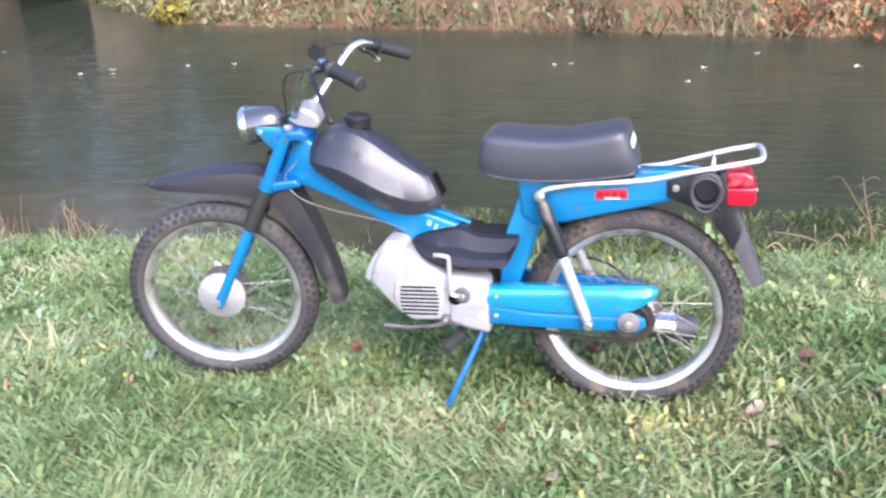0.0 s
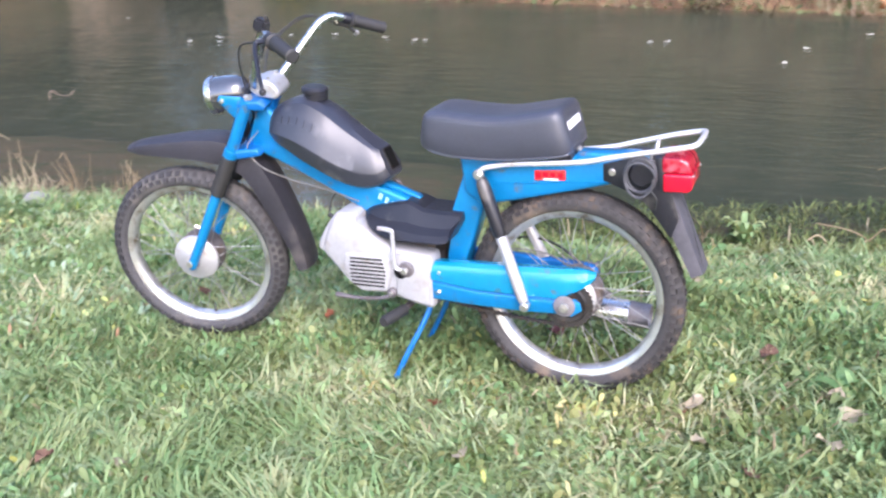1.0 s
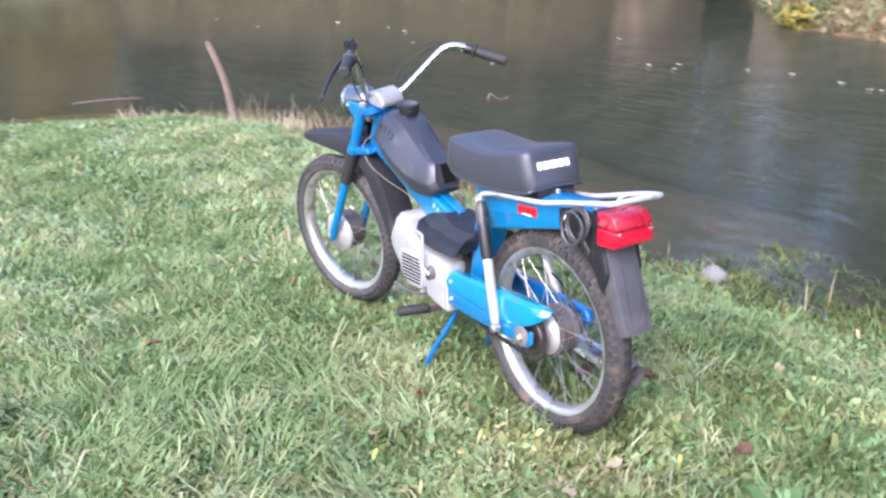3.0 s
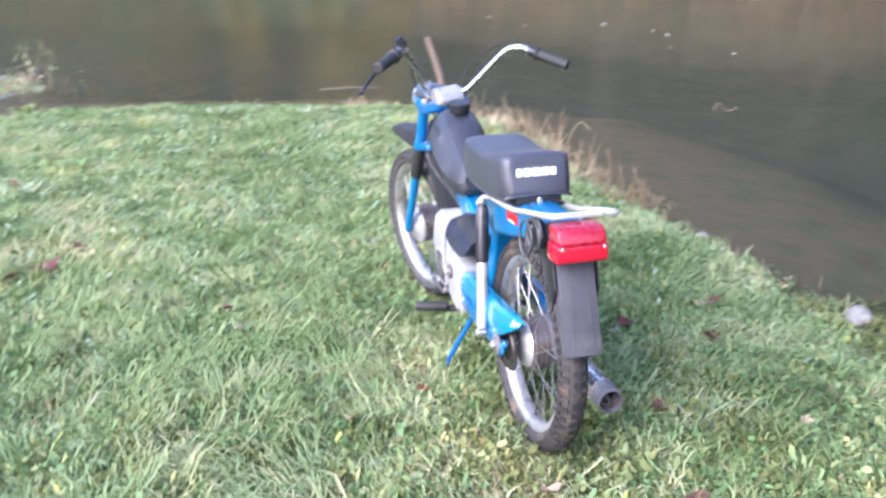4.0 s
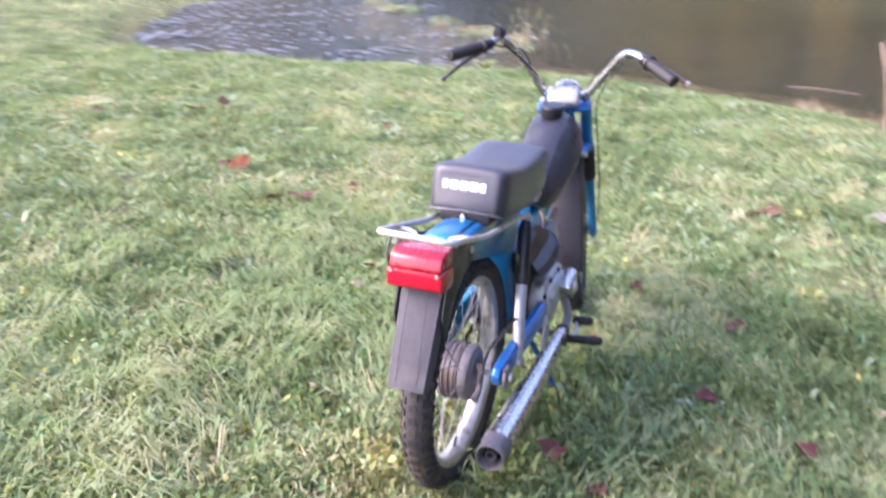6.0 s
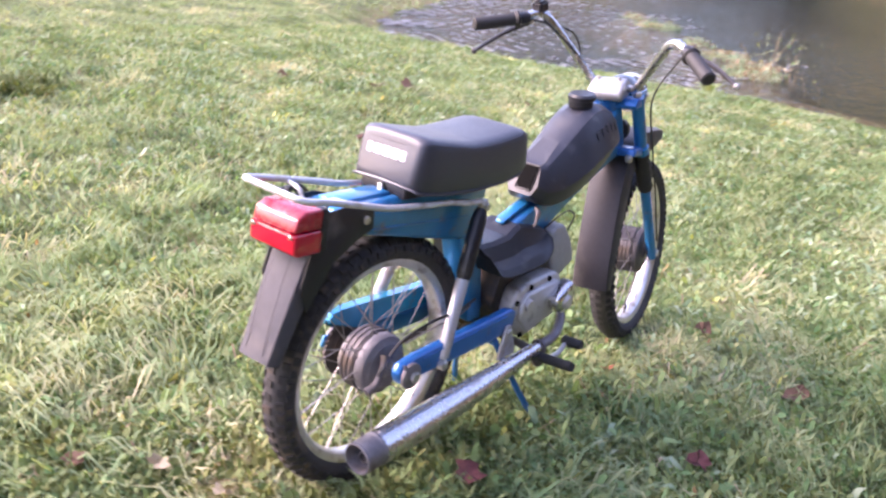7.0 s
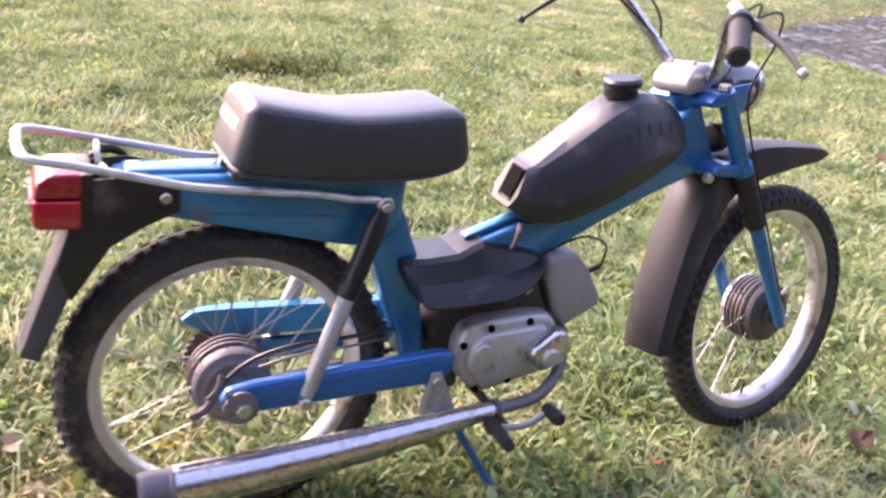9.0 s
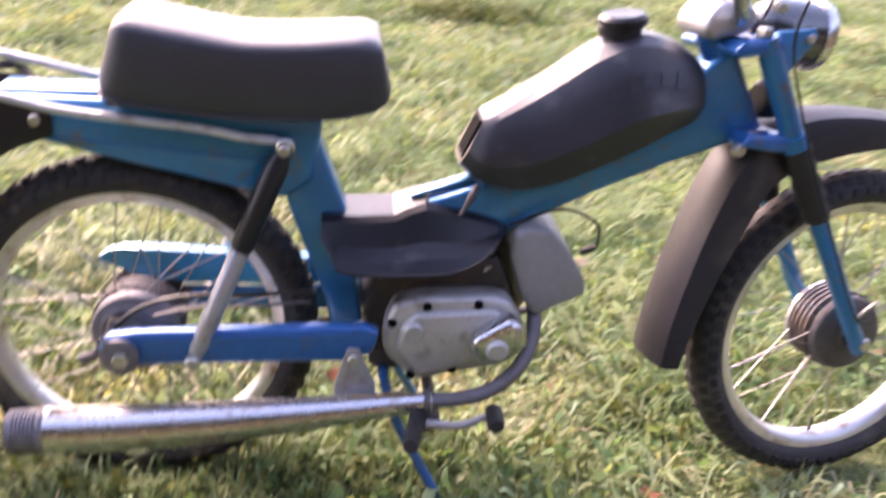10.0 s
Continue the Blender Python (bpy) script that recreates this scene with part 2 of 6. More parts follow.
# ---- the lie of the land ----
WATER = -0.30
NEAR = [(300, 3.6), (8, 2.7), (4, 2.6), (1.7, 2.36), (1.1, 2.06), (0.7, 1.99), (0.0, 1.92), (-0.5, 1.92), (-1.6, 1.82), (-2.8, 1.76), (-4, 1.84), (-5, 1.85), (-5.8, 1.4), (-6.4, 0.4), (-6.8, -0.8), (-7.0, -2.0), (-6.3, -3.4), (-5.9, -4.6), (-5.8, -5.8), (-7.3, -7.0), (-10, -8.2), (-16, -10), (-30, -14), (-300, -60), (-300, -300), (300, -300)]
FAR = [(300, 12), (20, 8), (6, 8.0), (2.3, 8.6), (-1.6, 9.6), (-4.5, 10.3), (-7.2, 11.2), (-9.5, 13.5), (-12, 16.2), (-13, 20), (-14, 26), (-19, 26), (-18, 20), (-17, 17), (-19, 12.3), (-28, 9.2), (-34, 2), (-38, -8), (-44, -18), (-70, -30), (-300, -50), (-300, 300), (300, 300)]


def depth_inside(X, Y, poly):
    """Distance to the outline of poly: positive inside, negative outside."""
    best = np.full(X.shape, 1e9)
    inside = np.zeros(X.shape, bool)
    for (ax, ay), (bx, by) in zip(poly, poly[1:] + poly[:1]):
        dx, dy = bx - ax, by - ay
        t = np.clip(((X - ax) * dx + (Y - ay) * dy) / (dx * dx + dy * dy), 0, 1)
        best = np.minimum(best, np.hypot(X - ax - t * dx, Y - ay - t * dy))
        with np.errstate(divide="ignore", invalid="ignore"):
            cross = ((ay > Y) != (by > Y)) & (X < (bx - ax) * (Y - ay) / (by - ay) + ax)
        inside ^= cross
    return np.where(inside, best, -best)


def waves(X, Y, size, seed):
    """Soft bumps of about that size, between -1 and 1."""
    rs = np.random.RandomState(seed)
    out = np.zeros(X.shape)
    for _ in range(7):
        a, p = rs.uniform(0, 2 * np.pi), rs.uniform(0, 2 * np.pi)
        k = 2 * np.pi / size * rs.uniform(0.6, 1.6)
        out += np.sin(k * (X * np.cos(a) + Y * np.sin(a)) + p)
    return out / 4


def ease(t):
    t = np.clip(t, 0, 1)
    return t * t * (3 - 2 * t)


def ground_height(X, Y):
    X, Y = np.asarray(X, float), np.asarray(Y, float)
    wob = 0.10 * waves(X, Y, 1.1, 3)
    dn, df = depth_inside(X, Y, NEAR) + wob, depth_inside(X, Y, FAR) + wob * 2
    lawn = 0.031 * np.clip(X - 0.555, -9, 8) - 0.012 + 0.012 * np.clip(-Y - 1, 0, 12) + 0.012 * waves(X, Y, 0.9, 5) + (0.004 + 0.013 * ease((np.abs(Y) - 0.25) / 0.5)) * waves(X, Y, 0.30, 6) + 0.016 * np.exp(-((X + 0.55) ** 2 + Y ** 2) / 0.16)
    near = WATER - 0.02 + (np.maximum(lawn, WATER + 0.06) - WATER + 0.02) * ease((dn + 0.02) / (0.95 + 0.65 * ease((X + 1.6) / 1.4) * ease(Y)))
    far = WATER + 1.5 * ease(df / 2.4) + 0.22 * np.clip(df - 1.5, 0, 14) + 0.10 * waves(X, Y, 1.6, 8) * ease(df / 0.8)
    off = np.minimum(-dn, -df)
    steep = ease((X + 1.5) / 1.5)
    bed = WATER - 0.02 - np.minimum(1.2, (0.05 + 0.11 * steep) * off + (0.06 + 0.12 * steep) * off ** 2)
    z = np.where(dn > 0, near, np.where(df > 0, far, bed))
    for cx, cy, up in ((-8.5, -2.7, 0.05), (-9.4, -3.5, 0.02), (-10.4, -4.3, 0.0), (-11.4, -5.4, 0.02), (-12.4, -6.3, 0.02)):
        z = np.maximum(z, np.where(dn < 0, WATER + up + 0.05 * waves(X, Y, 0.8, 9) - 0.28 * (((X - cx) / 0.8) ** 2 + ((Y - cy) / 0.65) ** 2), -9))
    return z


def height(x, y):
    return float(ground_height(np.array([x]), np.array([y]))[0])


def lines(lo, hi, fine, centre):
    """Grid lines: fine inside, coarser and coarser out to 400 m."""
    mid = np.arange(lo, hi + fine / 2, fine)
    grow, step, v = [], fine, 0.0
    while v < 400:
        step = min(step * 1.07, 30)
        v += step
        grow.append(v)
    grow = np.array(grow)
    return np.r_[(lo - grow)[::-1], mid, hi + grow]


def grid_mesh(name, xs, ys, Z, material):
    nx, ny = len(xs), len(ys)
    X, Y = np.meshgrid(xs, ys, indexing="ij")
    idx = np.arange(nx * ny).reshape(nx, ny)
    faces = np.stack([idx[:-1, :-1], idx[1:, :-1], idx[1:, 1:], idx[:-1, 1:]], -1).reshape(-1, 4)
    me = fast_mesh(name, np.stack([X, Y, Z], -1).reshape(-1, 3), faces, material)
    me.polygons.foreach_set("use_smooth", np.ones(len(faces), bool))
    return me


def ground_material():
    m = bpy.data.materials.new("lawn_soil")
    m.use_nodes = True
    nt, L = m.node_tree, m.node_tree.links.new
    b = nt.nodes["Principled BSDF"]
    tc = nt.nodes.new("ShaderNodeTexCoord")
    sep = nt.nodes.new("ShaderNodeSeparateXYZ")
    L(tc.outputs["Object"], sep.inputs[0])

    def noisy(sc, d=5):
        n = nt.nodes.new("ShaderNodeTexNoise")
        n.inputs["Scale"].default_value, n.inputs["Detail"].default_value = sc, d
        L(tc.outputs["Object"], n.inputs["Vector"])
        return n.outputs["Fac"]

    def ramp(fac, stops):
        r = nt.nodes.new("ShaderNodeValToRGB")
        el = r.color_ramp.elements
        while len(el) < len(stops):
            el.new(0.5)
        for e, (p, c) in zip(el, stops):
            e.position, e.color = p, (*c, 1)
        L(fac, r.inputs[0])
        return r.outputs[0]

    def mix(fac, a, c):
        x = nt.nodes.new("ShaderNodeMix")
        x.data_type = "RGBA"
        L(fac, x.inputs["Factor"])
        L(a, x.inputs["A"])
        L(c, x.inputs["B"])
        return x.outputs["Result"]

    def band(value, lo, hi):
        r = nt.nodes.new("ShaderNodeMapRange")
        r.inputs["From Min"].default_value, r.inputs["From Max"].default_value = lo, hi
        L(value, r.inputs["Value"])
        return r.outputs[0]

    lawn = ramp(noisy(2.2, 8), [(0.3, (0.072, 0.094, 0.040)), (0.5, (0.108, 0.134, 0.056)), (0.68, (0.142, 0.148, 0.070)), (0.8, (0.17, 0.148, 0.082))])
    silt = ramp(noisy(3.0, 6), [(0.3, (0.13, 0.085, 0.050)), (0.42, (0.13, 0.125, 0.060)), (0.55, (0.185, 0.130, 0.075)), (0.8, (0.11, 0.105, 0.055))])
    # dark deep-bed tone: light lost in turbid water is put into the colour
    weed = ramp(noisy(1.5, 4), [(0.3, (0.035, 0.045, 0.025)), (0.7, (0.06, 0.065, 0.04))])
    litter = ramp(noisy(4.0, 8), [(0.3, (0.09, 0.06, 0.035)), (0.5, (0.19, 0.11, 0.06)), (0.62, (0.12, 0.12, 0.05)), (0.75, (0.24, 0.17, 0.10))])
    col = mix(band(sep.outputs["Z"], -0.33, -0.20), mix(band(sep.outputs["Z"], -0.78, -0.42), weed, silt), lawn)
    far = mix(band(sep.outputs["Z"], -0.36, -0.30), weed, litter)
    L(mix(band(sep.outputs["Y"], 5.0, 5.6), col, far), b.inputs["Base Color"])
    b.inputs["Roughness"].default_value = 0.95
    b.inputs["Specular IOR Level"].default_value = 0.2
    bp = nt.nodes.new("ShaderNodeBump")
    bp.inputs["Strength"].default_value, bp.inputs["Distance"].default_value = 0.8, 0.02
    L(noisy(35, 6), bp.inputs["Height"])
    L(bp.outputs[0], b.inputs["Normal"])
    return m


def water_material():
    m = bpy.data.materials.new("turbid_river_water")
    m.use_nodes = True
    nt, L = m.node_tree, m.node_tree.links.new
    b = nt.nodes["Principled BSDF"]
    tc = nt.nodes.new("ShaderNodeTexCoord")
    mp = nt.nodes.new("ShaderNodeMapping")
    mp.inputs["Scale"].default_value = (0.55, 1.5, 1.0)
    L(tc.outputs["Object"], mp.inputs["Vector"])
    heights = []
    for sc, det in ((1.3, 3.0), (6.0, 3.0)):
        n = nt.nodes.new("ShaderNodeTexNoise")
        n.inputs["Scale"].default_value, n.inputs["Detail"].default_value, n.inputs["Distortion"].default_value = sc, det, 0.6
        L(mp.outputs[0], n.inputs["Vector"])
        heights.append(n.outputs["Fac"])
    patch = nt.nodes.new("ShaderNodeTexNoise")
    patch.inputs["Scale"].default_value = 0.25
    L(tc.outputs["Object"], patch.inputs["Vector"])
    r = nt.nodes.new("ShaderNodeValToRGB")
    r.color_ramp.elements[0].position, r.color_ramp.elements[0].color = 0.35, (0.034, 0.045, 0.032, 1)
    r.color_ramp.elements[1].position, r.color_ramp.elements[1].color = 0.68, (0.057, 0.061, 0.044, 1)
    L(patch.outputs["Fac"], r.inputs[0])
    L(r.outputs[0], b.inputs["Base Color"])
    b1 = nt.nodes.new("ShaderNodeBump")
    b1.inputs["Strength"].default_value, b1.inputs["Distance"].default_value = 0.24, 0.05
    L(heights[0], b1.inputs["Height"])
    b2 = nt.nodes.new("ShaderNodeBump")
    b2.inputs["Strength"].default_value, b2.inputs["Distance"].default_value = 0.32, 0.075
    L(heights[1], b2.inputs["Height"])
    place = nt.nodes.new("ShaderNodeSeparateXYZ")
    L(tc.outputs["Object"], place.inputs[0])
    riffle = nt.nodes.new("ShaderNodeMapRange")
    riffle.inputs["From Min"].default_value, riffle.inputs["From Max"].default_value = -0.5, -2.5
    riffle.inputs["To Min"].default_value, riffle.inputs["To Max"].default_value = 0.14, 1.0
    L(place.outputs["Y"], riffle.inputs["Value"])
    L(riffle.outputs[0], b2.inputs["Strength"])
    L(b1.outputs[0], b2.inputs["Normal"])
    L(b2.outputs[0], b.inputs["Normal"])
    b.inputs["Roughness"].default_value = 0.09
    b.inputs["IOR"].default_value = 1.33
    b.inputs["Alpha"].default_value = 0.52
    return m


gx, gy = lines(-9.0, 3.6, 0.1, 0), lines(-8.0, 3.4, 0.1, 0)
GX, GY = np.meshgrid(gx, gy, indexing="ij")
ground = tagged(new("ground", grid_mesh("ground", gx, gy, ground_height(GX, GY), ground_material())), "mown riverside lawn sloping down to a muddy shore", "ground", kind="structure")
wx, wy = np.linspace(-120, 60, 60), np.linspace(-70, 45, 40)
water = tagged(new("water", grid_mesh("water", wx, wy, np.full((60, 40), WATER), water_material())), "calm grey-green river water with faint ripples", "water", kind="structure")
water.visible_shadow = True


# ---- plants ----
def leaf_material(name, stops, patch=1.2, translucent=0.35, rough=0.6, shift=0.0, spec=0.35):
    """Leaf colours by a patchy noise over the place and by each blade's own chance; light passes through the blades."""
    m = bpy.data.materials.new(name)
    m.use_nodes = True
    nt, L = m.node_tree, m.node_tree.links.new
    b = nt.nodes["Principled BSDF"]
    tc = nt.nodes.new("ShaderNodeTexCoord")
    n = nt.nodes.new("ShaderNodeTexNoise")
    n.inputs["Scale"].default_value, n.inputs["Detail"].default_value = patch, 4
    L(tc.outputs["Object"], n.inputs["Vector"])
    g = nt.nodes.new("ShaderNodeNewGeometry")
    mixv = nt.nodes.new("ShaderNodeMath")
    mixv.operation = "MULTIPLY_ADD"
    L(g.outputs["Random Per Island"], mixv.inputs[0])
    mixv.inputs[1].default_value = 0.32
    add = nt.nodes.new("ShaderNodeMath")
    add.operation = "MULTIPLY_ADD"
    L(n.outputs["Fac"], add.inputs[0])
    add.inputs[1].default_value, add.inputs[2].default_value = 2.9, -1.13
    L(add.outputs[0], mixv.inputs[2])
    r = nt.nodes.new("ShaderNodeValToRGB")
    el = r.color_ramp.elements
    while len(el) < len(stops):
        el.new(0.5)
    for e, (p, c) in zip(el, stops):
        e.position, e.color = p, (*c, 1)
    L(mixv.outputs[0], r.inputs[0])
    own = nt.nodes.new("ShaderNodeMath")
    own.operation = "MULTIPLY"
    own.inputs[1].default_value = 17.3
    L(g.outputs["Random Per Island"], own.inputs[0])
    frac = nt.nodes.new("ShaderNodeMath")
    frac.operation = "FRACT"
    L(own.outputs[0], frac.inputs[0])
    drift = nt.nodes.new("ShaderNodeTexNoise")
    drift.inputs["Scale"].default_value, drift.inputs["Detail"].default_value = patch * 2.7, 3
    L(tc.outputs["Object"], drift.inputs["Vector"])
    both = nt.nodes.new("ShaderNodeMath")
    both.operation = "ADD"
    L(frac.outputs[0], both.inputs[0])
    L(drift.outputs["Fac"], both.inputs[1])
    hue = nt.nodes.new("ShaderNodeMapRange")
    hue.inputs["From Min"].default_value, hue.inputs["From Max"].default_value = 0.25, 1.25
    hue.inputs["To Min"].default_value, hue.inputs["To Max"].default_value = 0.5 - shift, 0.5 + shift * 1.6
    L(both.outputs[0], hue.inputs["Value"])
    tone = nt.nodes.new("ShaderNodeHueSaturation")
    L(hue.outputs[0], tone.inputs["Hue"])
    L(r.outputs[0], tone.inputs["Color"])
    L(tone.outputs[0], b.inputs["Base Color"])
    b.inputs["Roughness"].default_value = rough
    b.inputs["Specular IOR Level"].default_value = spec
    tr = nt.nodes.new("ShaderNodeBsdfTranslucent")
    through_leaf = nt.nodes.new("ShaderNodeMix")
    through_leaf.data_type, through_leaf.blend_type = "RGBA", "MULTIPLY"
    through_leaf.inputs["Factor"].default_value = 1.0
    through_leaf.inputs["B"].default_value = (1.15, 1.10, 0.72, 1)
    L(tone.outputs[0], through_leaf.inputs["A"])
    L(through_leaf.outputs["Result"], tr.inputs["Color"])
    mx = nt.nodes.new("ShaderNodeMixShader")
    mx.inputs[0].default_value = translucent
    L(b.outputs[0], mx.inputs[1])
    L(tr.outputs[0], mx.inputs[2])
    L(mx.outputs[0], nt.nodes["Material Output"].inputs["Surface"])
    return m


GRASS = leaf_material("lawn_grass", [(0.05, (0.152, 0.185, 0.073)), (0.30, (0.245, 0.293, 0.122)), (0.55, (0.336, 0.372, 0.182)), (0.78, (0.424, 0.43, 0.241)), (0.95, (0.507, 0.485, 0.291)), (1.0, (0.551, 0.46, 0.301))], 1.8, 0.36, 0.55, 0.034, 0.32)
CLOVER = leaf_material("clover_leaves", [(0.05, (0.138, 0.182, 0.066)), (0.5, (0.232, 0.290, 0.116)), (0.85, (0.325, 0.372, 0.173)), (0.97, (0.413, 0.42, 0.204)), (1.0, (0.507, 0.44, 0.184))], 2.2, 0.40, 0.55, 0.040, 0.30)
STRAW = leaf_material("dry_straw", [(0.1, (0.20, 0.14, 0.08)), (0.6, (0.36, 0.28, 0.17)), (1.0, (0.50, 0.42, 0.28))], 2.0, 0.25)
REEDY = leaf_material("autumn_brush", [(0.05, (0.085, 0.060, 0.038)), (0.45, (0.20, 0.135, 0.085)), (0.75, (0.29, 0.215, 0.135)), (1.0, (0.42, 0.35, 0.23))], 0.6, 0.15)
# shade within the far woods is put into these very dark leaf tones
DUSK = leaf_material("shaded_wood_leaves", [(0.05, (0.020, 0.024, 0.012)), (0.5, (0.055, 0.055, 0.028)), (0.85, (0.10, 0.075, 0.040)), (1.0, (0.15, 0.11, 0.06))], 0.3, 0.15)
IVY = leaf_material("bank_leaves", [(0.05, (0.05, 0.07, 0.03)), (0.35, (0.12, 0.15, 0.06)), (0.6, (0.21, 0.20, 0.11)), (0.8, (0.27, 0.18, 0.10)), (1.0, (0.40, 0.31, 0.19))], 0.5, 0.2)


def blades(rs, x, y, z, length, width, lean, spread=0.5, comb=0.0):
    """Curved pointed blades, three triangles each, as vertex and face arrays."""
    n = len(x)
    a = rs.uniform(0, 2 * np.pi, n)
    swirl = 4.0 * waves(x, y, 0.9, 71) + 1.5 * waves(x, y, 0.3, 72) + rs.normal(0, 0.7, n)
    a = np.where(rs.uniform(0, 1, n) < comb, swirl, a)
    f = rs.uniform(0, 2 * np.pi, n)
    ln = length * rs.uniform(0.45, 1.25, n)
    w = width * rs.uniform(0.7, 1.3, n) / 2
    tilt = np.clip(np.abs(rs.normal(lean, spread, n)), 0, 1.5)
    ux, uy = np.cos(a), np.sin(a)
    wx_, wy_ = np.cos(f), np.sin(f)
    base = np.stack([x, y, z], -1)
    side = np.stack([wx_ * w, wy_ * w, 0 * w], -1)
    mid = base + np.stack([ux * np.sin(tilt * 0.6), uy * np.sin(tilt * 0.6), np.cos(tilt * 0.6)], -1) * (ln * 0.55)[:, None]
    tip = mid + np.stack([ux * np.sin(tilt * 1.5), uy * np.sin(tilt * 1.5), np.cos(tilt * 1.5)], -1) * (ln * 0.5)[:, None]
    tip[:, 2] = np.maximum(tip[:, 2], z + 0.004)
    v = np.stack([base - side, base + side, mid + side * 0.85, mid - side * 0.85, tip], 1).reshape(-1, 3)
    o = np.arange(n)[:, None] * 5
    fa = np.concatenate([o + [0, 1, 2], o + [0, 2, 3], o + [3, 2, 4]], 1).reshape(-1, 3)
    return v, fa


def leaflets(rs, x, y, z, size, tilt=0.5, count=1):
    """Small rounded leaves lying about level, folded along the middle, four triangles each."""
    n = len(x)
    a = rs.uniform(0, 2 * np.pi, n)
    s = (size * rs.uniform(0.6, 1.4, n))[:, None]
    u = np.stack([np.cos(a), np.sin(a), rs.normal(0, tilt, n)], -1) * s
    p = np.stack([-np.sin(a), np.cos(a), rs.normal(0, tilt, n)], -1) * s
    c = np.stack([x, y, z], -1)
    up = np.array([0, 0, 0.12]) * s
    p = p * rs.uniform(0.45, 1.05, n)[:, None]
    v = np.stack([c - u * 0.62, c - u * 0.2 + p * 0.36 + up, c + u * 0.28 + p * 0.30 + up, c + u * 0.62, c + u * 0.28 - p * 0.30 + up, c - u * 0.2 - p * 0.36 + up], 1).reshape(-1, 3)
    o = np.arange(n)[:, None] * 6
    fa = np.concatenate([o + [0, 1, 2], o + [0, 2, 3], o + [0, 3, 4], o + [0, 4, 5]], 1).reshape(-1, 3)
    return v, fa


def sow(rs, n, x0, x1, y0, y1, keep):
    x, y = rs.uniform(x0, x1, n), rs.uniform(y0, y1, n)
    ok = keep(x, y)
    return x[ok], y[ok]


def stuff(name, v, f, material, label, category):
    return tagged(new(name, fast_mesh(name, v, f, material)), label, category, kind="stuff")


def flattened(x, y):
    """True on the trodden turf under and beside the tyres, but for a few blades left standing."""
    rear = ((x - 0.58) / 0.20) ** 2 + ((y + 0.01) / 0.10) ** 2
    front = ((x + 0.55) / 0.20) ** 2 + ((y + 0.01) / 0.10) ** 2
    return (np.minimum(rear, front) + 0.35 * waves(x, y, 0.07, 92) < 1) & (waves(x, y, 0.02, 91) < 0.45)


def on_land(x, y, margin=0.06):
    return ~flattened(x, y) & (depth_inside(x, y, NEAR) + 0.10 * waves(x, y, 1.1, 3) > margin)


def in_near(x, y):
    return (x > -1.7) & (x < 2.0) & (y > -1.45) & (y < 1.3)


rs = np.random.RandomState(11)
x, y = sow(rs, 280000, -1.7, 2.0, -1.45, 1.3, lambda x, y: on_land(x, y) & (waves(x, y, 0.16, 21) + 0.5 * waves(x, y, 0.5, 23) > rs.uniform(-1.7, 0.7, len(x))))
v, f = blades(rs, x, y, ground_height(x, y) - 0.004, 0.062 * np.clip(1 + 0.6 * waves(x, y, 0.20, 28), 0.35, 2.0), 0.0052, 1.34, 0.36, 0.5)
lawn_grass = stuff("grass", v, f, GRASS, "shaggy mown lawn grass with pale and dry tufts", "grass")
x, y = sow(rs, 460000, -7.3, 3.6, -9.5, 2.4, lambda x, y: on_land(x, y) & ~in_near(x, y) & (waves(x, y, 0.22, 22) + 0.5 * waves(x, y, 0.7, 23) > rs.uniform(-1.7, 0.9, len(x))) & (rs.uniform(0, 1, len(x)) < np.clip(3.2 / np.hypot(x, y), 0.25, 1.0)))
v, f = blades(rs, x, y, ground_height(x, y) - 0.004, 0.080 * np.clip(0.35 + 0.8 * depth_inside(x, y, NEAR), 0.35, 1.0) * np.clip(1 + 0.65 * waves(x, y, 0.26, 29), 0.35, 2.2), 0.0080, 1.32, 0.38, 0.5)
stuff("grass", v, f, GRASS, "shaggy mown lawn grass running to the shore", "grass")
x, y = sow(rs, 300000, -26, 16, -26, 2.8, lambda x, y: on_land(x, y) & ~((x > -7.3) & (x < 3.6) & (y > -9.5)) & (rs.uniform(0, 1, len(x)) < np.clip(7.0 / np.hypot(x, y + 2), 0.2, 1.0)))
v, f = blades(rs, x, y, ground_height(x, y) - 0.004, 0.11, 0.019, 1.2, 0.4, 0.45)
stuff("grass", v, f, GRASS, "lawn grass stretching away from the shore", "grass")
# long blades flattened into swathes
x, y = sow(rs, 110000, -6.5, 2.8, -5.5, 1.6, lambda x, y: on_land(x, y) & (waves(x, y, 0.45, 26) + 0.7 * waves(x, y, 1.5, 27) > rs.uniform(-0.1, 1.6, len(x))) & (rs.uniform(0, 1, len(x)) < np.clip(2.2 / np.hypot(x, y), 0.3, 1.0)))
v, f = blades(rs, x, y, ground_height(x, y) + 0.008, 0.16, 0.0050, 1.38, 0.15, 0.95)
stuff("long_grass", v, f, GRASS, "long blades of grass flattened into swathes", "grass")
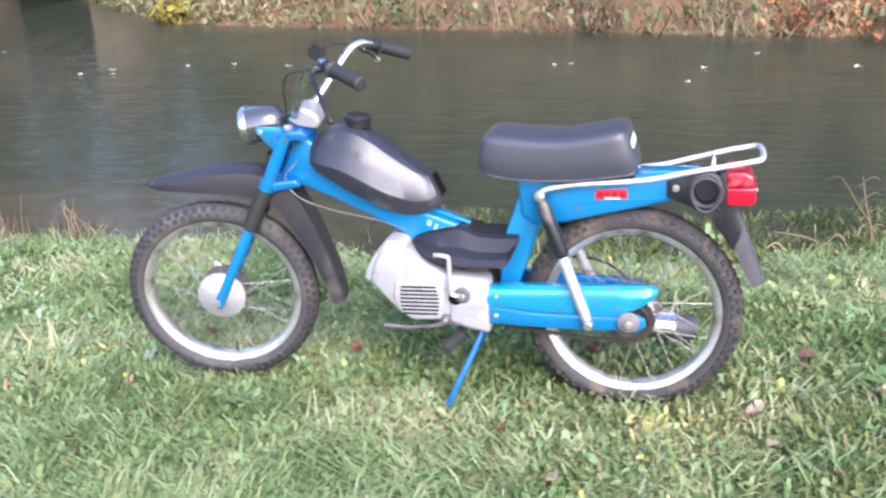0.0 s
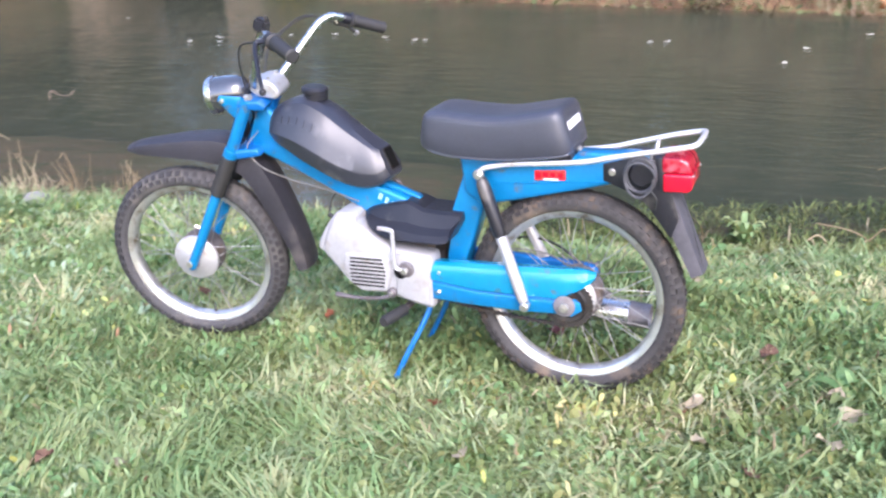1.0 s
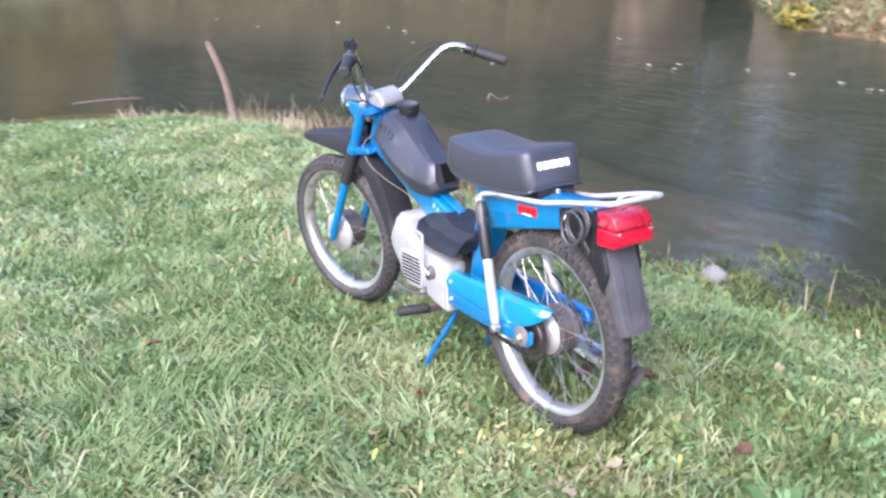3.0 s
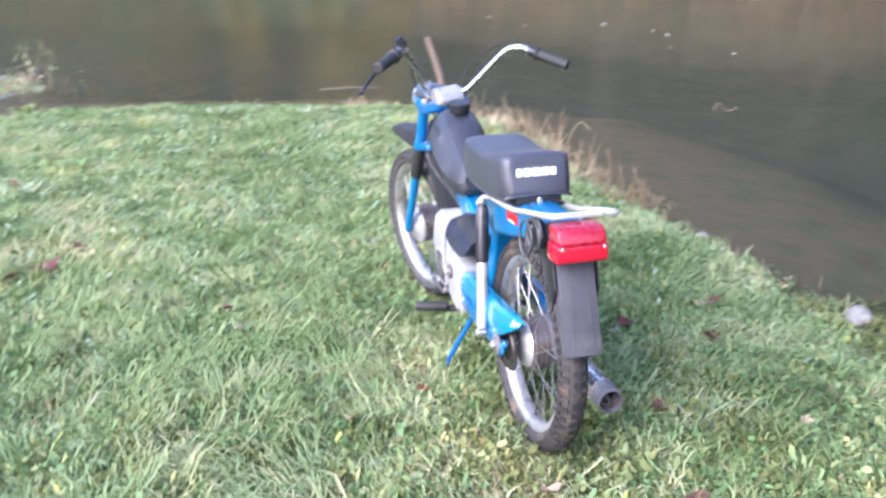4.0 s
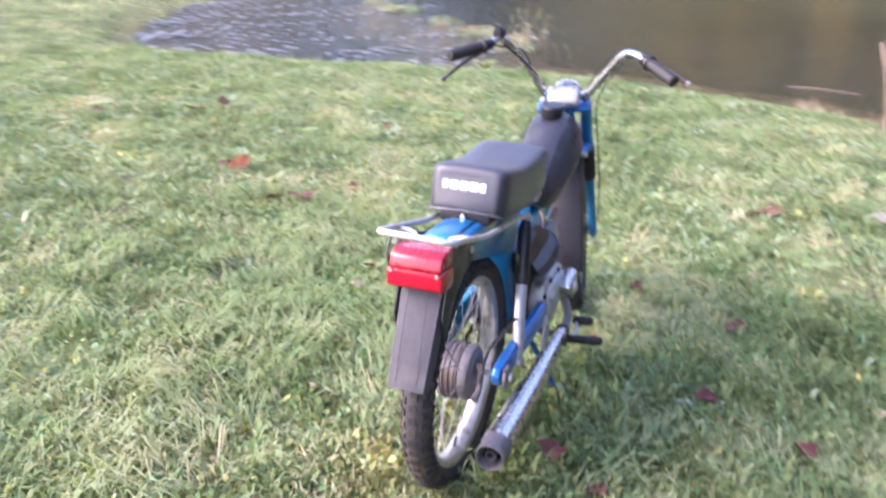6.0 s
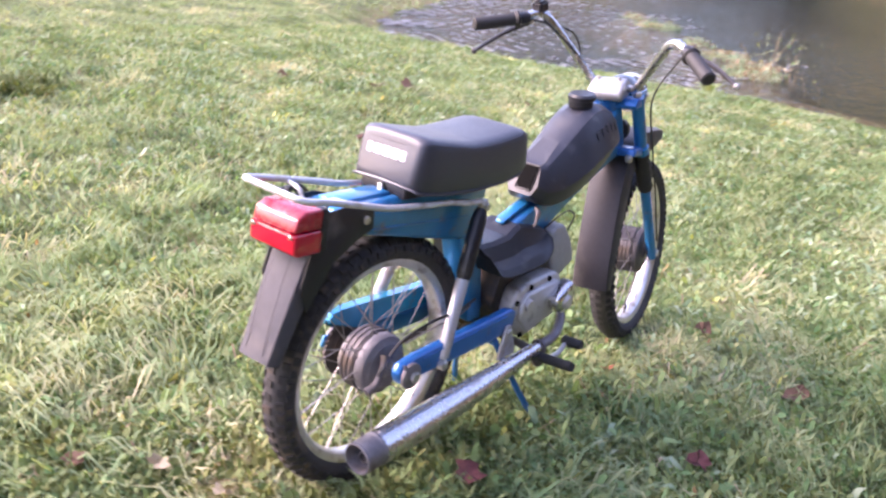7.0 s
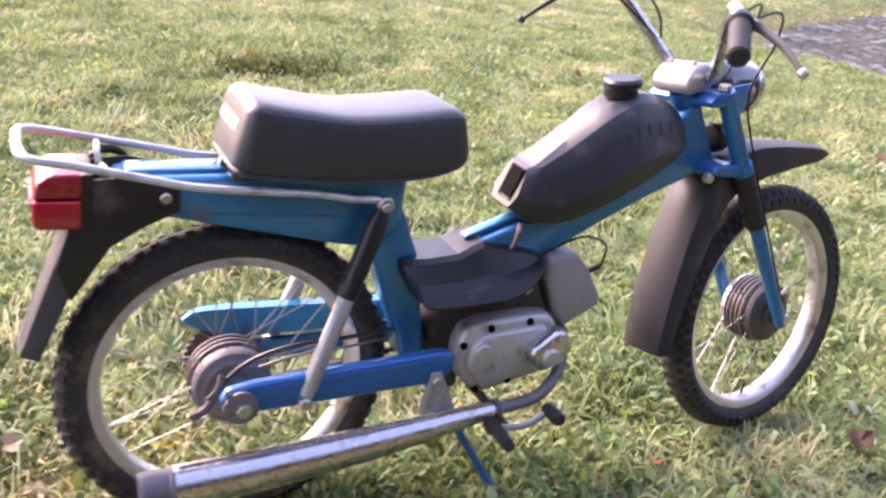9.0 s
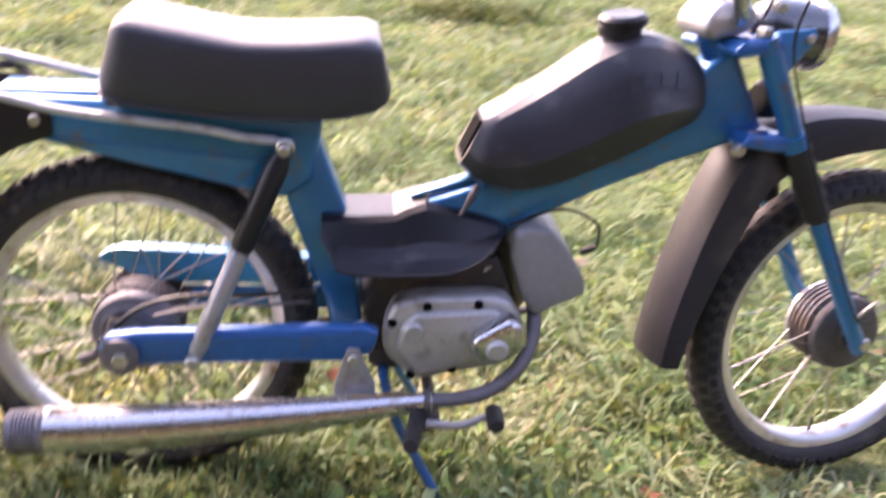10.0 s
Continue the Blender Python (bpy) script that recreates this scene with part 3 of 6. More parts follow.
# mown straw lying in swathes on the lawn
x, y = sow(rs, 52000, -6.5, 2.8, -5.5, 2.0, lambda x, y: on_land(x, y) & (waves(x, y, 0.4, 24) + 0.6 * waves(x, y, 1.3, 25) > rs.uniform(0.0, 2.2, len(x))) & (rs.uniform(0, 1, len(x)) < np.clip(1.6 / np.hypot(x, y), 0.25, 1.0)))
v, f = blades(rs, x, y, ground_height(x, y) + 0.010, 0.09, 0.0046, 1.40, 0.2, 0.7)
stuff("mown_straw", v, f, STRAW, "bleached mown straw lying in the lawn", "dry grass")
x, y = sow(rs, 400000, -7.0, 3.0, -5.5, 2.2, lambda x, y: on_land(x, y, 0.2) & (waves(x, y, 0.30, 31) + 0.6 * waves(x, y, 1.2, 32) > rs.uniform(-0.8, 1.1, len(x))) & (rs.uniform(0, 1, len(x)) < np.where(in_near(x, y), 1.0, 0.40)))
v, f = leaflets(rs, x, y, ground_height(x, y) + rs.uniform(0.004, 0.038, len(x)), 0.0170, 0.85)
stuff("clover", v, f, CLOVER, "small clover leaves in the lawn", "clover")
# broad pointed weed leaves
x, y = sow(rs, 240000, -7.0, 3.0, -5.5, 2.2, lambda x, y: on_land(x, y, 0.2) & (waves(x, y, 0.35, 33) + 0.5 * waves(x, y, 1.2, 34) > rs.uniform(-0.7, 1.3, len(x))) & (rs.uniform(0, 1, len(x)) < np.where(in_near(x, y), 0.8, 0.40)))
v, f = blades(rs, x, y, ground_height(x, y) + 0.008, 0.054, 0.0150, 1.30, 0.28, 0.4)
stuff("weed_leaves", v, f, CLOVER, "broad weed leaves among the grass", "weeds")
x, y = sow(rs, 9000, -6.0, 2.8, -4.5, 2.0, lambda x, y: on_land(x, y, 0.2) & (waves(x, y, 0.6, 35) + 0.5 * waves(x, y, 1.7, 36) > rs.uniform(0.0, 1.8, len(x))))
v, f = blades(rs, x, y, ground_height(x, y) + 0.006, 0.070, 0.026, 1.25, 0.3, 0.2)
stuff("broad_leaves", v, f, CLOVER, "broad plantain leaves lying in the lawn", "weeds")
LITTER = leaf_material("leaf_litter", [(0.05, (0.20, 0.10, 0.06)), (0.35, (0.36, 0.22, 0.12)), (0.6, (0.46, 0.36, 0.22)), (0.8, (0.55, 0.50, 0.16)), (1.0, (0.34, 0.12, 0.10))], 6.0, 0.3, 0.6)
x, y = sow(rs, 4200, -6.0, 2.8, -5.0, 2.0, lambda x, y: on_land(x, y, 0.1) & (waves(x, y, 0.8, 37) > rs.uniform(-0.8, 1.2, len(x))))
v, f = leaflets(rs, x, y, ground_height(x, y) + rs.uniform(0.004, 0.028, len(x)), 0.017, 0.9)
stuff("leaf_litter", v, f, LITTER, "scattered tan and yellow leaf scraps in the grass", "leaf litter")


LEMON = leaf_material("yellowing_leaves", [(0.1, (0.30, 0.34, 0.09)), (0.5, (0.42, 0.42, 0.11)), (0.9, (0.50, 0.42, 0.16))], 4.0, 0.35, 0.5, 0.02)
x, y = sow(rs, 16000, -6.0, 2.8, -5.0, 2.0, lambda x, y: on_land(x, y, 0.2) & (waves(x, y, 0.28, 38) + 0.5 * waves(x, y, 0.9, 39) > rs.uniform(0.1, 1.9, len(x))))
v, f = leaflets(rs, x, y, ground_height(x, y) + rs.uniform(0.012, 0.038, len(x)), 0.018, 0.8)
stuff("yellow_leaves", v, f, LEMON, "small yellowing leaves in patches among the grass", "weeds")
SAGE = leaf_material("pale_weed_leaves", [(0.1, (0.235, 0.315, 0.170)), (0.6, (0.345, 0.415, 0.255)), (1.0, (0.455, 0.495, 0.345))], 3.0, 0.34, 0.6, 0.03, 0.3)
# denser towards -x: the lawn's brighter side is put into pale leaves
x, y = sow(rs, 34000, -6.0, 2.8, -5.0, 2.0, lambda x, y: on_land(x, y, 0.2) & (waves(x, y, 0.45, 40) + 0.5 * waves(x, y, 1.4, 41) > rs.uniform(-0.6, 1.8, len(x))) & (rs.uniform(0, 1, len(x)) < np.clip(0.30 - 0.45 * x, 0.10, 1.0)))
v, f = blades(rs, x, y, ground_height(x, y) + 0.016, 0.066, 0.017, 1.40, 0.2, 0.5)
stuff("pale_leaves", v, f, SAGE, "pale narrow leaves lying flat, thickened to brighten one side of the lawn", "weeds")
x, y = sow(rs, 32000, -1.3, 1.3, -1.7, -0.25, lambda x, y: (waves(x, y, 0.5, 46) + 0.5 * waves(x, y, 0.2, 47) + 0.9 - 1.4 * np.hypot((x + 0.05) * 0.62, (y + 0.90) * 1.25) > rs.uniform(-0.2, 1.6, len(x))))
v, f = blades(rs, x, y, ground_height(x, y) + 0.010, 0.13, 0.0052, 1.36, 0.18, 0.9)
COMBED = leaf_material("combed_pale_grass", [(0.1, (0.255, 0.315, 0.130)), (0.5, (0.340, 0.388, 0.180)), (0.9, (0.425, 0.440, 0.232)), (1.0, (0.47, 0.44, 0.26))], 3.0, 0.36, 0.55, 0.03, 0.3)
stuff("pale_grass", v, f, COMBED, "pale combed swathe of long grass on the lawn", "grass")
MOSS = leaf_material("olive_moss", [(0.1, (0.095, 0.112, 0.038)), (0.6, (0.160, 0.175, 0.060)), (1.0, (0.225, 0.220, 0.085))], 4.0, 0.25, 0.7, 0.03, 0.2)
# thickest under the moped's rear, where shade is put into the leaf colour
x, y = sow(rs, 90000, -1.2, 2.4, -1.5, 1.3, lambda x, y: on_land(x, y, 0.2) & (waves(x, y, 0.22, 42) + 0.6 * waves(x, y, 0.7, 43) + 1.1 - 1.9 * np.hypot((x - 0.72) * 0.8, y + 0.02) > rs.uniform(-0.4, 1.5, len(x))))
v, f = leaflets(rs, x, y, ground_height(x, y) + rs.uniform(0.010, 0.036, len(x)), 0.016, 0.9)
stuff("moss", v, f, MOSS, "olive moss and dark leaflets, thickened to shade the turf under the moped", "moss")


# ---- the moped (its own axes: x to the rear, z up, both axles at 0.25) ----
PITCH = radians(-1.7)
REAR = Vector((0.555, 0, 0.25))
moped = thing("moped", "old blue moped with black seat parked on the lawn", "moped", m=Matrix.Translation(REAR) @ Matrix.Rotation(PITCH, 4, "Y") @ Matrix.Translation(-REAR))

STEER_AXIS, STEER_POINT = Vector((0.486, 0, 0.874)), Vector((-0.245, 0, 0.72))
STEER = Matrix.Translation(STEER_POINT) @ Matrix.Rotation(radians(12.0), 4, STEER_AXIS) @ Matrix.Translation(-STEER_POINT)
FRONT = Vector((-0.550, 0, 0.269))
REAR_AXLE = Vector((0.554, 0, 0.245))


def spoke_mesh(side, way):
    """One wheel spoke from the hub flange to the rim, leaning forwards or backwards."""
    a0, a1 = 0.0, way * radians(34)
    p0 = Vector((0.046 * math.cos(a0), side * 0.028, 0.046 * math.sin(a0)))
    p1 = Vector((0.205 * math.cos(a1), side * 0.004, 0.205 * math.sin(a1)))
    return as_mesh("spoke", tube([p0, p1], 0.0011, 5, smooth=False), SPOKE_METAL)


SPOKES = [spoke_mesh(s, w) for s in (-1, 1) for w in (-1, 1)]


def tread_blocks(rows, seed, lift):
    """Staggered rubber knobs over the crown and shoulders of a tyre."""
    bm = bmesh.new()
    rnd = random.Random(seed)
    for k in range(rows):
        for phi, w in ((0.0, 0.016), (0.75, 0.015), (-0.75, 0.015), (1.25, 0.012), (-1.25, 0.012)):
            half = 0.5 if (abs(phi) > 0.4) != (abs(phi) > 1) else 0.0
            a = 2 * math.pi * (k + half) / rows
            r, yy = 0.2310 + lift + 0.032 * math.cos(phi), 0.0335 * math.sin(phi)
            m = Matrix.Rotation(-a, 4, "Y") @ Matrix.Translation((r, yy, 0)) @ Matrix.Rotation(phi, 4, "Z")
            s = rnd.uniform(0.9, 1.1)
            bmesh.ops.create_cube(bm, size=1, matrix=m @ Matrix.Diagonal((0.0060, w * s, 0.0135 * s, 1)))
    return bm


def wheel(name, m, tyre_mat, label):
    rim_profile = [(0.199, -0.013), (0.203, -0.018), (0.214, -0.0215), (0.2195, -0.0225), (0.2205, -0.0195), (0.211, -0.014), (0.205, 0.0), (0.211, 0.014), (0.2205, 0.0195), (0.2195, 0.0225), (0.214, 0.0215), (0.203, 0.018), (0.199, 0.013), (0.196, 0.0)]
    rim = part(name, lathe(rim_profile, 72), RIM_METAL, moped, label, m)
    sec = [(0.2335 + 0.031 * math.cos(t) * (1.0 if math.cos(t) > 0 else 0.75), 0.0325 * math.sin(t)) for t in (2 * math.pi * k / 18 for k in range(18))]
    part("tyre", lathe(sec, 72), tyre_mat, rim, "black knobbly tyre with dried mud")
    part("tread", tread_blocks(62, 4, -0.0011 if tyre_mat is TYRE_CLEAN else 0.0003), KNOB if tyre_mat is TYRE_CLEAN else KNOB_MUD, rim, "rubber knobs of the tyre tread")
    for i in range(36):
        sp = part("spoke", SPOKES[i % 4], None, rim, "", Matrix.Rotation(2 * math.pi * (i + (0.5 if i % 4 in (1, 2) else 0)) / 36, 4, "Y"))
    part("valve", tube([(0.0, 0.0, -0.196), (0.0, 0.004, -0.170)], 0.003, 6, smooth=False), RUBBER, rim)
    return rim


def ribs(r, y0, y1, n, depth=0.0028):
    """The outline of a finned brake drum."""
    prof = [(0.0, y0), (r * 0.7, y0), (r - 0.004, y0 + 0.002)]
    step = (y1 - y0 - 0.006) / (2 * n)
    for k in range(n):
        a = y0 + 0.003 + step * 2 * k
        prof += [(r, a), (r, a + step), (r - depth, a + step), (r - depth, a + 2 * step)]
    return prof + [(r, y1 - 0.003), (r * 0.72, y1), (r * 0.3, y1 + 0.003), (0.0, y1 + 0.003)]


# wheels
fw = wheel("front_wheel", STEER @ Matrix.Translation(FRONT), TYRE_CLEAN, "spoked front wheel with chrome rim")
part("hub_plate", lathe([(0.0, -0.052), (0.022, -0.052), (0.030, -0.046), (0.060, -0.040), (0.066, -0.034), (0.066, -0.026), (0.0, -0.026)], 40, closed=False), SILVER, fw, "dusty silver hub cover")
part("brake_drum", lathe(ribs(0.066, -0.024, 0.024, 4), 40, closed=False), ALU_DARK, fw, "finned grey brake drum")
part("brake_plate", lathe([(0.0, 0.048), (0.018, 0.048), (0.022, 0.042), (0.050, 0.040), (0.060, 0.036), (0.063, 0.030), (0.063, 0.022), (0.0, 0.022)], 40, closed=False), ALU_DARK, fw, "dark grey brake plate")
part("axle", tube([(0, -0.078, 0), (0, 0.080, 0)], 0.006, 8, smooth=False), STEEL, fw)
for s in (-1, 1):
    part("axle_nut", disc(0, s * 0.077, 0, 0.0105, 0.010, 0.001, 6), STEEL, fw)
part("brake_arm", tube([(0.0, 0.046, 0.03), (-0.018, 0.052, 0.052), (-0.03, 0.052, 0.060)], 0.004, 6), STEEL, fw)

rw = wheel("rear_wheel", Matrix.Translation(REAR_AXLE), TYRE, "spoked rear wheel with chrome rim and muddy tyre")
part("hub_plate", lathe([(0.0, -0.048), (0.030, -0.048), (0.052, -0.036), (0.058, -0.026), (0.0, -0.026)], 40, closed=False), SILVER, rw, "dusty pale grey hub")
part("brake_drum", lathe(ribs(0.066, -0.024, 0.020, 3), 40, closed=False), ALU_DARK, rw, "finned grey-brown brake drum")
part("brake_plate", lathe([(0.0, 0.054), (0.018, 0.054), (0.024, 0.047), (0.046, 0.045), (0.050, 0.041), (0.060, 0.039), (0.0635, 0.034), (0.0635, 0.018), (0.0, 0.018)], 40, closed=False), DRUM, rw, "dirty grey brake plate with steps")
gear = [(0.058 if k % 2 else 0.0635) for k in range(64)]
sp = bmesh.new()
outer = [(gear[k] * math.cos(2 * math.pi * k / 64), gear[k] * math.sin(2 * math.pi * k / 64)) for k in range(64)]
part("sprocket", prism(outer, -0.071, -0.067, 0, bm=sp), GREASE, rw, "greasy brown chain sprocket")
part("sprocket_ring", lathe([(0.034, -0.074), (0.044, -0.076), (0.048, -0.070), (0.034, -0.064)], 32), GREASE, rw)
part("axle", tube([(0, -0.118, 0.006), (0, 0.122, 0.008)], 0.007, 8, smooth=False), STEEL, rw)
part("chain_tensioner", lathe([(0.0, -0.106), (0.018, -0.106), (0.026, -0.103), (0.026, -0.098), (0.0, -0.098)], 24, closed=False), DRUM, rw, "round grey axle plate", Matrix.Translation((0, 0, 0.008)))
part("chain_tensioner", lathe([(0.0, 0.122), (0.016, 0.122), (0.027, 0.119), (0.027, 0.113), (0.0, 0.113)], 24, closed=False), DRUM, rw, "round grey axle plate", Matrix.Translation((0.005, 0, 0.009)))
part("plate_hook", prism([(0.012, 0.030), (0.030, 0.040), (0.026, 0.026), (0.016, 0.018)], 0.113, 0.118, 0.001), DRUM, rw, "bent hook of the axle plate")
for s in (-1, 1):
    part("axle_nut", disc(0.002, s * (0.124 if s > 0 else 0.110), 0.008, 0.012, 0.010, 0.001, 6), STEEL, rw)
part("brake_arm", tube([(0.020, 0.058, 0.034), (0.030, 0.064, 0.012), (0.048, 0.066, -0.016), (0.070, 0.064, -0.030)], [0.010, 0.007, 0.007, 0.010], 8), ALU_DARK, rw)

# chain: two runs of links round the sprockets
bm = bmesh.new()
runs = [((0.205, 0.300), (0.553, 0.313)), ((0.553, 0.188), (0.205, 0.232))]
for (xa, za), (xb, zb) in runs:
    n = int(math.hypot(xb - xa, zb - za) / 0.0075)
    ang = math.atan2(zb - za, xb - xa)
    for k in range(n):
        t = (k + 0.5) / n
        sag = -0.008 * math.sin(math.pi * t) if za < 0.29 else 0
        thick = 0.0065 if k % 2 else 0.004
        bmesh.ops.create_cube(bm, size=1, matrix=Matrix.Translation((xa + (xb - xa) * t, -0.069, za + (zb - za) * t + sag)) @ Matrix.Rotation(-ang, 4, "Y") @ Matrix.Diagonal((0.0072, thick * 1.6, 0.0085 if k % 2 else 0.006, 1)))
tagged(part("chain", bm, GREASE, moped, "greasy drive chain"), kind="stuff")

# frame
spine = [(-0.264, 0.716), (-0.236, 0.694), (-0.205, 0.655), (-0.10, 0.585), (0.055, 0.502), (0.150, 0.466), (0.178, 0.446), (0.250, 0.440), (0.297, 0.560), (0.338, 0.565), (0.339, 0.466), (0.316, 0.402), (0.280, 0.312), (0.268, 0.258), (0.220, 0.260), (0.228, 0.305), (0.247, 0.398), (0.200, 0.394), (0.060, 0.400), (0.00, 0.440), (-0.10, 0.496), (-0.20, 0.545), (-0.285, 0.580), (-0.315, 0.615)]
frame_ob = part("frame", prism(spine, -0.030, 0.030, 0.008, 3), BLUE_LIGHT, moped, "bright blue pressed-steel frame")
part("seam", prism([(0.06, 0.512), (0.162, 0.474), (0.162, 0.466), (0.06, 0.500)], -0.012, 0.012, 0.003), BLUE_LIGHT, frame_ob)
part("head_tube", tube([STEER_POINT + STEER_AXIS * 0.012, STEER_POINT - STEER_AXIS * 0.155], 0.024, 16, smooth=False), BLUE, frame_ob)
for k, (w, h) in enumerate(((0.011, 0.016), (0.009, 0.016), (0.011, 0.016), (0.012, 0.016))):
    cx = 0.062 + k * 0.0165
    part("lettering", box(cx, -0.0312, 0.476 - (cx - 0.062) * 0.62, w, 0.0016, h, 0, Matrix.Rotation(radians(27), 4, "Y")), PALE_PRINT, frame_ob, "worn pale lettering mark")
sub = [(0.290, 0.590), (0.40, 0.598), (0.560, 0.599), (0.700, 0.598), (0.728, 0.594), (0.728, 0.566), (0.700, 0.550), (0.666, 0.540), (0.600, 0.525), (0.535, 0.511), (0.440, 0.491), (0.384, 0.480), (0.338, 0.472), (0.300, 0.500)]
subframe = part("rear_frame", prism(sub, -0.046, 0.046, 0.010, 3), BLUE_LIGHT, moped, "bright blue tapering rear frame under the seat")
part("top_ridge", prism([(0.565, 0.594), (0.715, 0.592), (0.712, 0.605), (0.575, 0.606)], -0.026, 0.026, 0.005), BLUE_LIGHT, subframe)
for s in (-1, 1):
    part("crease", tube([(0.348, s * 0.0462, 0.527), (0.50, s * 0.0465, 0.537), (0.690, s * 0.0462, 0.549)], 0.0020, 6), BLUE_LIGHT, subframe)
badge = part("badge", prism([(0.478, 0.543), (0.551, 0.545), (0.551, 0.569), (0.478, 0.566)], -0.0495, -0.045, 0.001), RED_BADGE, subframe, "small red badge with worn pale marks")
for k in range(4):
    part("badge_mark", box(0.487 + k * 0.0175, -0.0498, 0.556, 0.012, 0.0012, 0.013, 0), RED_LENS, badge)
part("badge_edge", box(0.517, -0.0499, 0.5465, 0.036, 0.0012, 0.004, 0), WHITE_PRINT, badge)
part("bolt", disc(0.660, -0.049, 0.572, 0.007, 0.008, 0.002, 14), STEEL, subframe)
part("bolt", disc(0.660, 0.049, 0.572, 0.007, 0.008, 0.002, 14), STEEL, subframe)


# tank
def tank_ring(px, pz, nx, nz, h, w, wt, square):
    """One cross-section: base point, up direction in the side view, height, greatest half width, half width at the top; square: fuller at the rear end."""
    prof = [(0.0, 0.58), (0.05, 0.76), (0.32, 0.99), (0.37, 1.0), (0.60, 0.85), (0.80, 0.70), (0.93, 0.52), (1.0, 0.26)]
    left = []
    for hh, ww in prof:
        wide = w * ww if hh < 0.7 else w * ww * wt
        wide += (w * 0.86 - wide) * square * (1 if hh > 0.5 else 0.4)
        left.append((px + nx * h * hh, -min(wide, w), pz + nz * h * hh))
    return left + [(a, -b, c) for a, b, c in left[::-1]]


top = spline([(-0.237, 0.650), (-0.226, 0.691), (-0.185, 0.717), (-0.125, 0.726), (-0.072, 0.702), (-0.030, 0.669), (0.014, 0.635), (0.056, 0.605), (0.071, 0.597)], 5)
low = spline([(-0.235, 0.634), (-0.222, 0.614), (-0.182, 0.594), (-0.142, 0.569), (-0.087, 0.539), (-0.034, 0.513), (0.020, 0.500), (0.070, 0.508), (0.100, 0.530)], 5)
wid = spline([(0.034,), (0.060,), (0.078,), (0.086,), (0.087,), (0.081,), (0.072,), (0.060,), (0.042,)], 5)
sqr = spline([(0.0,), (0.0,), (0.0,), (0.0,), (0.0,), (0.02,), (0.15,), (0.40,), (0.62,)], 5)
rings = []
for (tx, tz), (lx, lz), (w,), (q,) in zip(top, low, wid, sqr):
    h = math.hypot(tx - lx, tz - lz)
    rings.append(tank_ring(lx, lz, (tx - lx) / h, (tz - lz) / h, h, w, 1.0, q))
tank = part("fuel_tank", loft(rings), TANK_PLASTIC, moped, "black plastic fuel tank with a moulded emblem", smooth=24)
part("filler_cap", disc(-0.110, 0.0, 0.740, 0.034, 0.018, 0.005, 28, Matrix.Rotation(radians(8), 4, "Y") @ Matrix.Rotation(radians(90), 4, "X")), BLACK_PLASTIC, tank, "round black filler cap")
part("filler_neck", disc(-0.108, 0.0, 0.727, 0.030, 0.018, 0.002, 24, Matrix.Rotation(radians(8), 4, "Y") @ Matrix.Rotation(radians(90), 4, "X")), BLACK_PLASTIC, tank)
for s in (-1, 1):
    for k in range(5):
        ring = rings[10 + 2 * k]
        a, b = (Vector(ring[4]), Vector(ring[5])) if s < 0 else (Vector(ring[-5]), Vector(ring[-6]))
        ahead = (Vector(rings[12 + 2 * k][4]) - Vector(rings[8 + 2 * k][4])).normalized()
        ahead.y *= -s
        up = (b - a).normalized()
        out = ahead.cross(up).normalized() * -s
        out = out if out.y * s > 0 else -out
        face = Matrix((ahead, out, up)).transposed().to_4x4()
        at = Matrix.Translation(a.lerp(b, 0.35) + out * 0.0004) @ face
        block = box(0, 0, 0, (0.015, 0.019, 0.021, 0.019, 0.014)[k], 0.0028, 0.021, 0.0012)
        part("emblem_block", block, TANK_PLASTIC, tank, "moulded raised emblem block", at)
back = Matrix.Translation((0.0815, 0.006, 0.566)) @ Matrix.Rotation(radians(-22), 4, "Y")
# solid block; the pocket's inner shade is put into its dark colour
pocket = part("tool_pocket", box(0, 0, 0, 0.010, 0.040, 0.056, 0.002), HOLLOW_SHADE, tank, "dark block painting the shaded pocket at the rear of the tank", back)
for dy, dz, wy_, wz_ in ((-0.0215, 0, 0.003, 0.060), (0.0215, 0, 0.003, 0.060), (0, 0.0295, 0.046, 0.003), (0, -0.0295, 0.046, 0.003)):
    part("pocket_rim", box(0, dy, dz, 0.0115, wy_, wz_, 0.0015), RUBBER, tank, "", back)
part("fuel_tap", tube([(0.072, 0.034, 0.500), (0.078, 0.046, 0.492), (0.086, 0.050, 0.476), (0.094, 0.052, 0.462)], [0.004, 0.006, 0.004, 0.003], 8), ALU_DARK, tank, "small metal fuel tap")


# seat
def seat_ring(px, zb, zt, w, lean):
    """One cross-section of the saddle: flat top with a firm edge; lean moves its top forwards or back."""
    h = zt - zb
    prof = [(0.0, 0.94), (0.10, 0.99), (0.45, 1.0), (0.82, 0.990), (0.93, 0.965), (1.0, 0.90), (1.04, 0.70), (1.055, 0.32)]
    left = [(px + lean * b, -w * a, zb + h * b) for b, a in prof]
    return left + [(a, -b, c) for a, b, c in left[::-1]]


